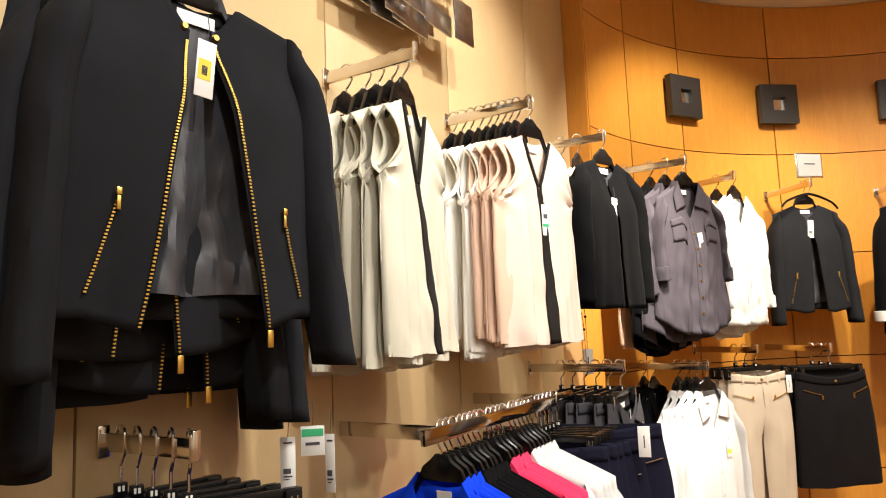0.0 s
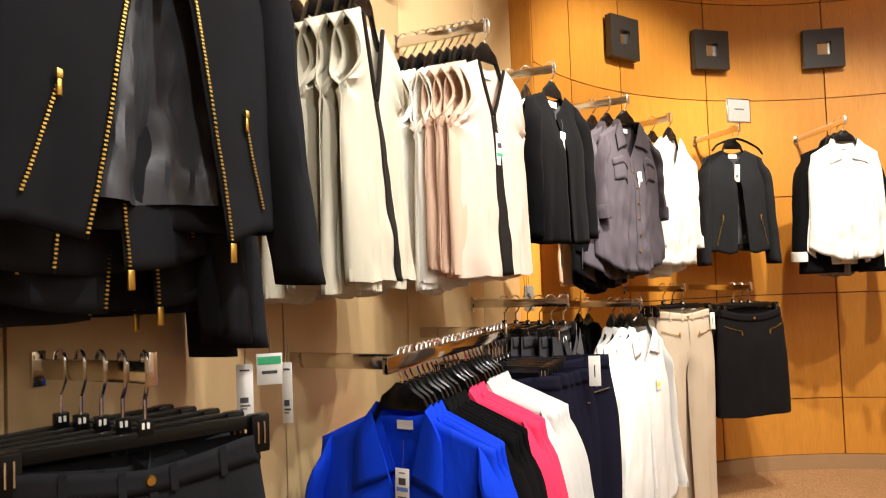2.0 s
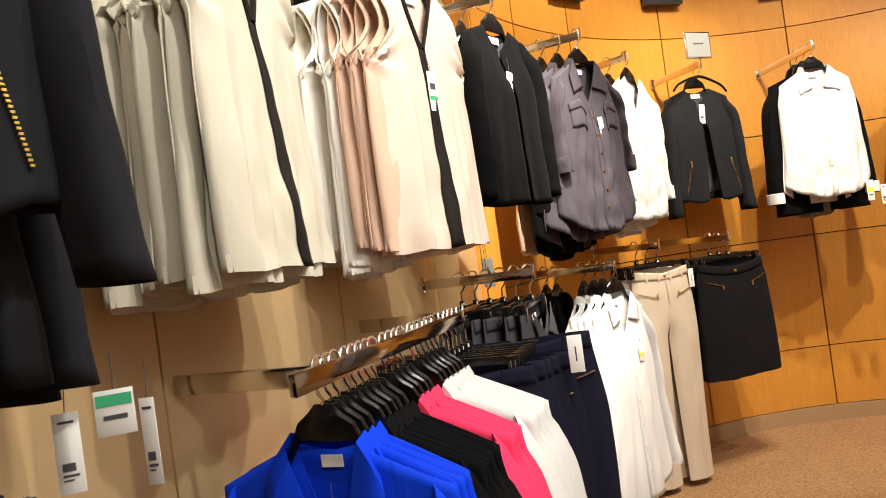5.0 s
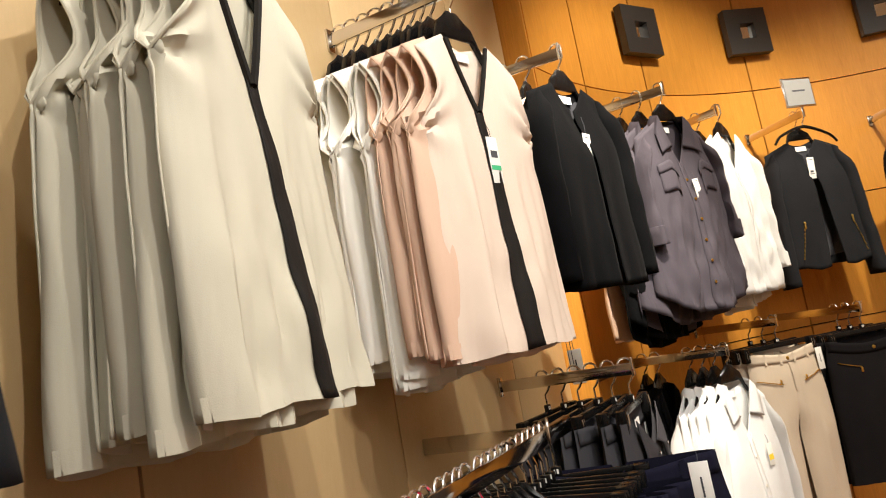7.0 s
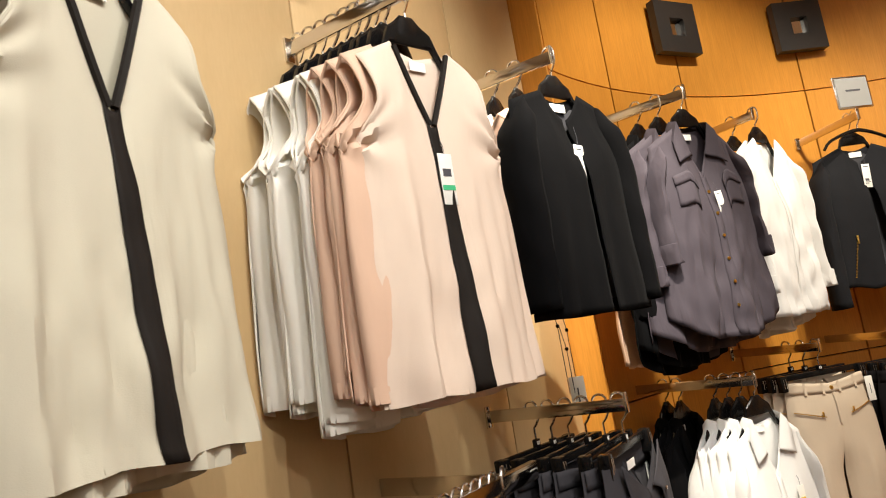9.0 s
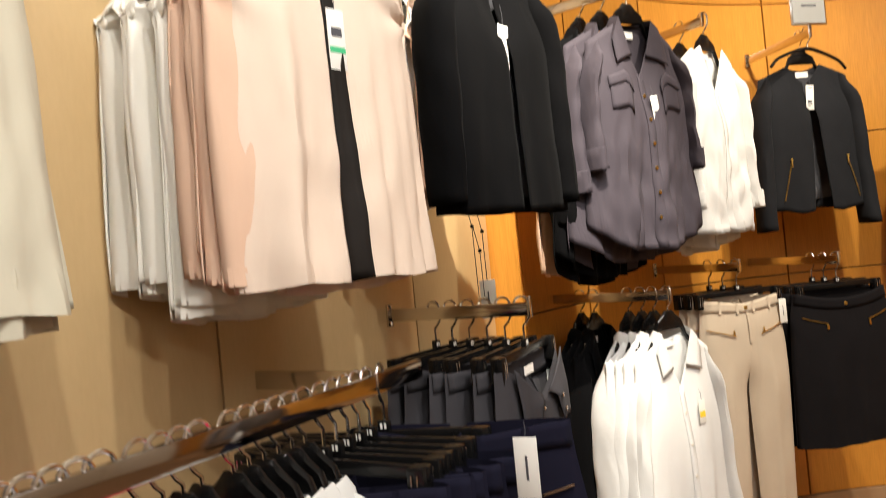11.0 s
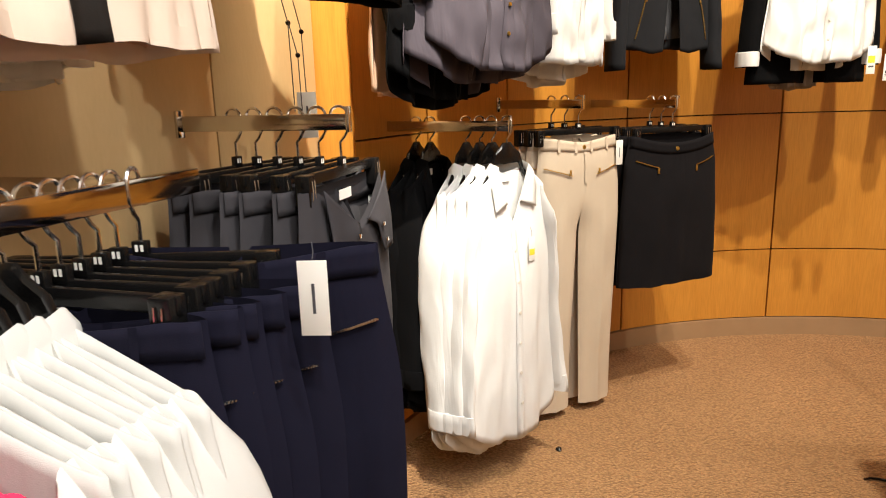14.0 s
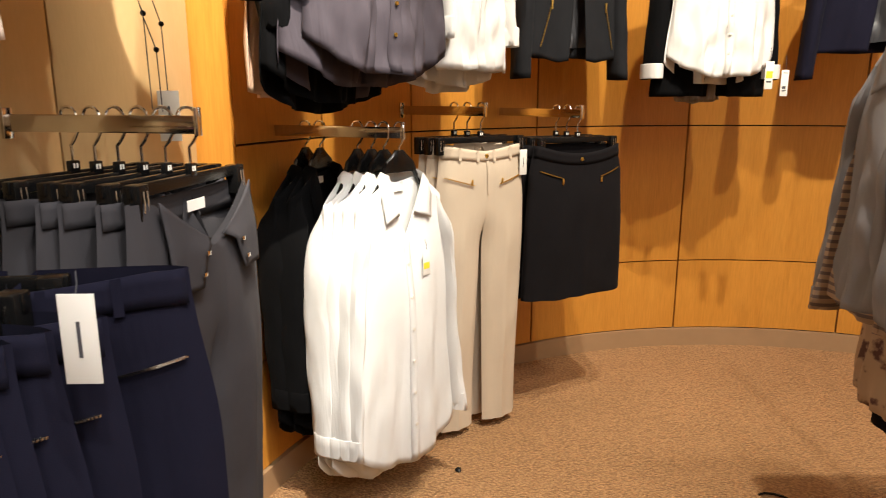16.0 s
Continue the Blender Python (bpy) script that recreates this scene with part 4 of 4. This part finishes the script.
# ---- lower rail along the beige wall ----
rail = thing("hang_rail", pose(0.32, 1.968, 1.135), "flat nickel hanging rail on two wall brackets", "clothes rail")
part("bar", box_bm(-0.007, 0.007, 0.0, 0.92, -0.036, 0, bevel=0.002), "nickel_dark_reflection", rail, smooth=False)
for y in (0.10, 0.82):
    part("bracket", box_bm(-0.32, -0.007, y - 0.005, y + 0.005, -0.040, -0.004, bevel=0.0015), "nickel", rail, smooth=False)


def on_rail(y, turn=0.0):
    return pose(0.32, y, 1.135, 0, 0, turn)


rr = random.Random(5)
for k in range(3):
    m = on_rail(2.045 + 0.026 * k, rr.uniform(-4, 4))
    hanger("top", m)
    shirt(m, "blue", "cobalt blue long-sleeved blouse on the rail", length=0.70, sleeve=0.56, sh=0.215, hem=0.27, spread=0.055, depth=0.04 if k == 0 else 0.02, folds=0.012 if k == 0 else 0.006, seed=100 + k, group="blue blouses", buttons=None, card=(0.008, -0.03, -0.115) if k == 0 else None, open_v=0.22, collar_w=0.048)
for k in range(5):
    m = on_rail(2.135 + 0.026 * k, rr.uniform(-4, 4))
    hanger("top", m)
    shirt(m, "knit_black", "black blouse on the rail between brighter ones", length=0.70, sleeve=0.56, sh=0.225, hem=0.27, spread=0.06, depth=0.02, folds=0.006, seed=110 + k, group="black blouses", buttons=None)
for k in range(4):
    m = on_rail(2.285 + 0.028 * k, rr.uniform(-4, 4))
    hanger("top", m)
    shirt(m, "pink", "coral pink blouse on the rail", length=0.68, sleeve=0.54, depth=0.02, folds=0.006, seed=120 + k, sh=0.235, hem=0.28, spread=0.065, group="pink blouses", buttons=None)
for k in range(6):
    m = on_rail(2.42 + 0.028 * k, rr.uniform(-4, 4))
    hanger("top", m)
    shirt(m, "ivory", "ivory white blouse on the rail", length=0.70, sleeve=0.56, depth=0.02, folds=0.006, seed=130 + k, sh=0.245, hem=0.29, spread=0.07, group="ivory blouses", buttons=None)
for k, (y, dx, turn) in enumerate(((2.60, 0.03, 0), (2.63, 0.04, 4), (2.66, 0.05, 2), (2.69, 0.06, 4), (2.72, 0.08, 8), (2.76, 0.13, 18))):
    m = on_rail(y, turn)
    hanger("clip", m)
    o = trousers(m @ pose(dx, 0, 0), "navy", "navy trousers with silver pocket zips on the rail", w=0.21, seed=140 + k, zips="chrome", group="navy trousers", dz=0.0 if k == 5 else -0.03, tag=(0.6, 0.03, 0, 0.04, 0.10) if k == 3 else None)
    if k == 5:
        tag_at(o, (0.612, 2.69, 1.055), 0.034, 0.088, 14, (("ink", 0.45, 0.55, 0.3, 0.7),), 0.02)

# ---- lower arms ----
ARMS_LOW = {"k": ((0.25, 1.41), 0, 0.25), "g": ((0.395, 3.268), 0, 0.395), "w": ((0.552, 4.04), -10, 0.43), "p": ((0.71, 4.53), -29, 0.40), "s": ((1.03, 4.80), -45, 0.50)}
for key, (tip, phi, length) in ARMS_LOW.items():
    face_out_arm(tip, phi, length, {"s": LOW - 0.012, "w": LOW_W}.get(key, LOW), "flat polished nickel display arm holding trousers and shirts")
L = ARMS_LOW
for k in range(5):
    hung("clip", L["k"], 0.015 + 0.045 * k, trousers, "jacket_black", "black trousers with gold pocket zips on clip hangers", z=LOW, turn=-30 + 4 * k, seed=150 + k, zips="gold", group="black trousers")
for k in range(6):
    hung("clip", L["g"], 0.02 + 0.048 * k, trousers, "grey_wool", "charcoal grey wool trousers on clip hangers", w=0.225, z=LOW, turn=3 - 2 * k + (0, 2, -2, 3, -1, 2)[k], seed=160 + k, group="grey trousers", flap=(k == 0), tag=(0.9, 0.03, 0, 0.03, 0.11) if k == 1 else None)
for k in range(4):
    hung("top", L["w"], (0.012, 0.06, 0.10, 0.145)[k], shirt, "white", "white long-sleeved button-front shirt on an arm", z=LOW_W, lift=-0.012, turn=-20 + 5 * k, collar_w=0.036, seed=170 + k, length=0.84 + 0.02 * (k % 2), tail=0.10, folds=0.009, sh=0.168, hem=0.24, crumple=0.7, depth=0.045 if k == 0 else 0.03, sleeve=0.69, spread=0.05, group="long white shirts", tag=(0.3, 0.2, 0, (("ink_yellow", 0.1, 0.9, 0.5, 0.75),)) if k == 0 else None)
for k in range(2):
    hung("top", L["w"], 0.27 + 0.05 * k, shirt, "knit_black", "black shirt near the wall behind white ones", z=LOW_W, sh=0.17, hem=0.2, seed=180 + k, length=0.78, sleeve=0.6, buttons=None, group="black shirts")
for k in range(3):
    hung("clip", L["p"], 0.02 + 0.06 * k, trousers, "khaki", "beige trousers with small gold zips on clip hangers", z=LOW, turn=-16 + 6 * k, seed=190 + k, zips="gold", group="beige trousers", hem=0.155, length=1.03, tag=(0.97, 0.02, 0, 0.032, 0.09) if k == 0 else None)
for k in range(3):
    hung("clip", L["s"], 0.02 + 0.06 * k, skirt, "brown_black", "black knee-length skirt with gold pocket zips", w=0.225, length=0.58, z=LOW - 0.012, turn=-5 + 2 * k, seed=200 + k, group="black skirts")


# ---- small square mirrors ----
def square_mirror(deg, z):
    x, y = on_arc(deg, RAD - 0.035)
    e = thing("square_mirror", pose(x, y, z, 0, 0, deg + 90 + 180 - 180), "small square mirror in a wide black frame", "mirror", "square wall mirrors")
    h, q = 0.122, 0.042
    bm = bmesh.new()
    prof = [(h, 0.03), (h, -0.012), (h - 0.012, -0.02), (h * 0.62, -0.018), (q + 0.012, -0.008), (q, -0.008), (q, 0.03)]
    rings = [[bm.verts.new((sx * r, y0, sz * r)) for sx, sz in ((-1, -1), (1, -1), (1, 1), (-1, 1))] for r, y0 in prof]
    for a, b in zip(rings, rings[1:] + rings[:1]):
        for k in range(4):
            bm.faces.new((a[k], a[(k + 1) % 4], b[(k + 1) % 4], b[k]))
    part("frame", bm, "frame_black", e, smooth=False)
    part("glass", box_bm(-q, q, 0.0, 0.004, -q, q), "mirror", e, "square mirror glass", False)
    return e


for deg in (149.5, 129.2, 107.5, 84.5):
    square_mirror(deg, 2.645)

# ---- sign on the arm ----
tip, phi, _ = A["f"]
sign = thing("sign_holder", pose(tip[0], tip[1], UP + 0.005, 0, 0, phi + 90), "small chrome-framed sign standing on a display arm", "sign")
part("frame", box_bm(-0.085, 0.085, -0.004, 0.004, 0.008, 0.15, bevel=0.003), "chrome", sign, smooth=False)
part("card", box_bm(-0.076, 0.076, -0.0065, -0.0045, 0.017, 0.141), "sign_face", sign, smooth=False)
part("stem", box_bm(-0.006, 0.006, -0.004, 0.004, -0.004, 0.009), "chrome", sign, smooth=False)
part("print", box_bm(-0.035, 0.035, -0.0072, -0.0067, 0.082, 0.09), "ink", sign, smooth=False)

# ---- metal wall sculpture ----
art = thing("wall_sculpture", pose(0.02, 2.36, 2.20), "abstract sculpture of overlapping dark polished metal squares", "wall art")
ra = random.Random(11)
for k in range(26):
    y, z, w, h = ra.uniform(-0.26, 0.30), ra.uniform(0.10, 0.50), ra.uniform(0.10, 0.24), ra.uniform(0.05, 0.15)
    bm = bmesh.new()
    x = 0.03 + 0.004 * k
    if k % 2:
        box(bm, x, x + 0.006, y - w / 2, y + w / 2, z - h / 2, z + h / 2, bevel=0.001)
    else:
        t = 0.018
        for a in ((y - w / 2, y + w / 2, z + h / 2 - t, z + h / 2), (y - w / 2, y + w / 2, z - h / 2, z - h / 2 + t), (y - w / 2, y - w / 2 + t, z - h / 2 + t, z + h / 2 - t), (y + w / 2 - t, y + w / 2, z - h / 2 + t, z + h / 2 - t)):
            box(bm, x, x + 0.006, *a)
    bmesh.ops.rotate(bm, cent=(x, y, z), matrix=Matrix.Rotation(radians(ra.uniform(-4, 4)), 3, "X"), verts=bm.verts)
    part("plate", bm, "art_metal", art, smooth=False)
part("mount", box_bm(-0.02, 0.1, 0.0, 0.03, 0.3, 0.33), "art_metal", art, smooth=False)

# ---- floor scrap ----
bm = bmesh.new()
bmesh.ops.create_icosphere(bm, subdivisions=2, radius=0.012)
for v in bm.verts:
    v.co = v.co * (1 + 0.4 * noise.noise(v.co * 120))
    v.co.z *= 0.5
scrap = new("scrap", mesh_of("scrap", bm, "plastic_black"))
scrap.location = (0.68, 4.23, 0.005)
tagged(scrap, "small black plastic scrap lying on the carpet", "litter")


# ---- four-way rack at the edge of the aisle ----
rack = thing("garment_rack", pose(2.30, 4.02, 0, 0, 0, 12), "chrome four-way garment rack standing on the carpet", "garment rack")
part("post", box_bm(-0.018, 0.018, -0.018, 0.018, 0.03, 1.50, bevel=0.003), "chrome", rack, smooth=False)
for a in (45, 135):
    bm = box_bm(-0.42, 0.42, -0.016, 0.016, 0.0, 0.03 + 0.002 * (a > 90), bevel=0.004)
    bmesh.ops.rotate(bm, cent=(0, 0, 0), matrix=Matrix.Rotation(radians(a), 3, "Z"), verts=bm.verts)
    part("foot", bm, "chrome", rack, smooth=False)
for a in (0, 90, 180, 270):
    bm = box_bm(0.018, 0.56, -0.006, 0.006, 1.465, 1.495, bevel=0.002)
    bmesh.ops.rotate(bm, cent=(0, 0, 0), matrix=Matrix.Rotation(radians(a), 3, "Z"), verts=bm.verts)
    part("arm", bm, "chrome", rack, smooth=False)


def rack_pose(out, turn=0.0):
    return pose(2.30, 4.02, 1.495, 0, 0, 12) @ pose(-out, 0, 0, 0, 0, -90 + turn)


for out, mat, label, length, seed in ((0.545, "mid_grey", "grey knitted top with long sleeves on the rack", 0.62, 303), (0.495, "stripe", "tan and brown striped blouse on the rack", 0.66, 302), (0.43, "floral", "beige floral print blouse on the rack", 0.90, 301),
                                      (0.37, "brown_black", "dark brown long skirted dress on the rack", 1.02, 304), (0.30, "mid_grey", "grey knitted top on the rack", 0.72, 305), (0.22, "floral", "beige floral print blouse on the rack", 0.92, 306)):
    m = rack_pose(out, random.Random(seed).uniform(-6, 6))
    hanger("top", m)
    shirt(m, mat, label, length=length, sleeve=0.62, seed=seed, buttons=None, tail=0.03, group="rack blouses", spread=0.06, hem=0.27, tag=(0.95, 0.8, 0) if seed in (302, 303) else None)

bm = tube_bm([(0, 0, 0.004), (0.02, 0.012, 0.004), (0.045, 0.014, 0.004), (0.075, 0.004, 0.004), (0.10, -0.02, 0.004)], [0.003, 0.004, 0.004, 0.004, 0.003], 7)
strap = new("plastic_strap", mesh_of("plastic_strap", bm, "plastic_black"))
strap.location = (1.635, 4.285, 0.0)
tagged(strap, "thin curved black plastic strap lying on carpet", "litter")
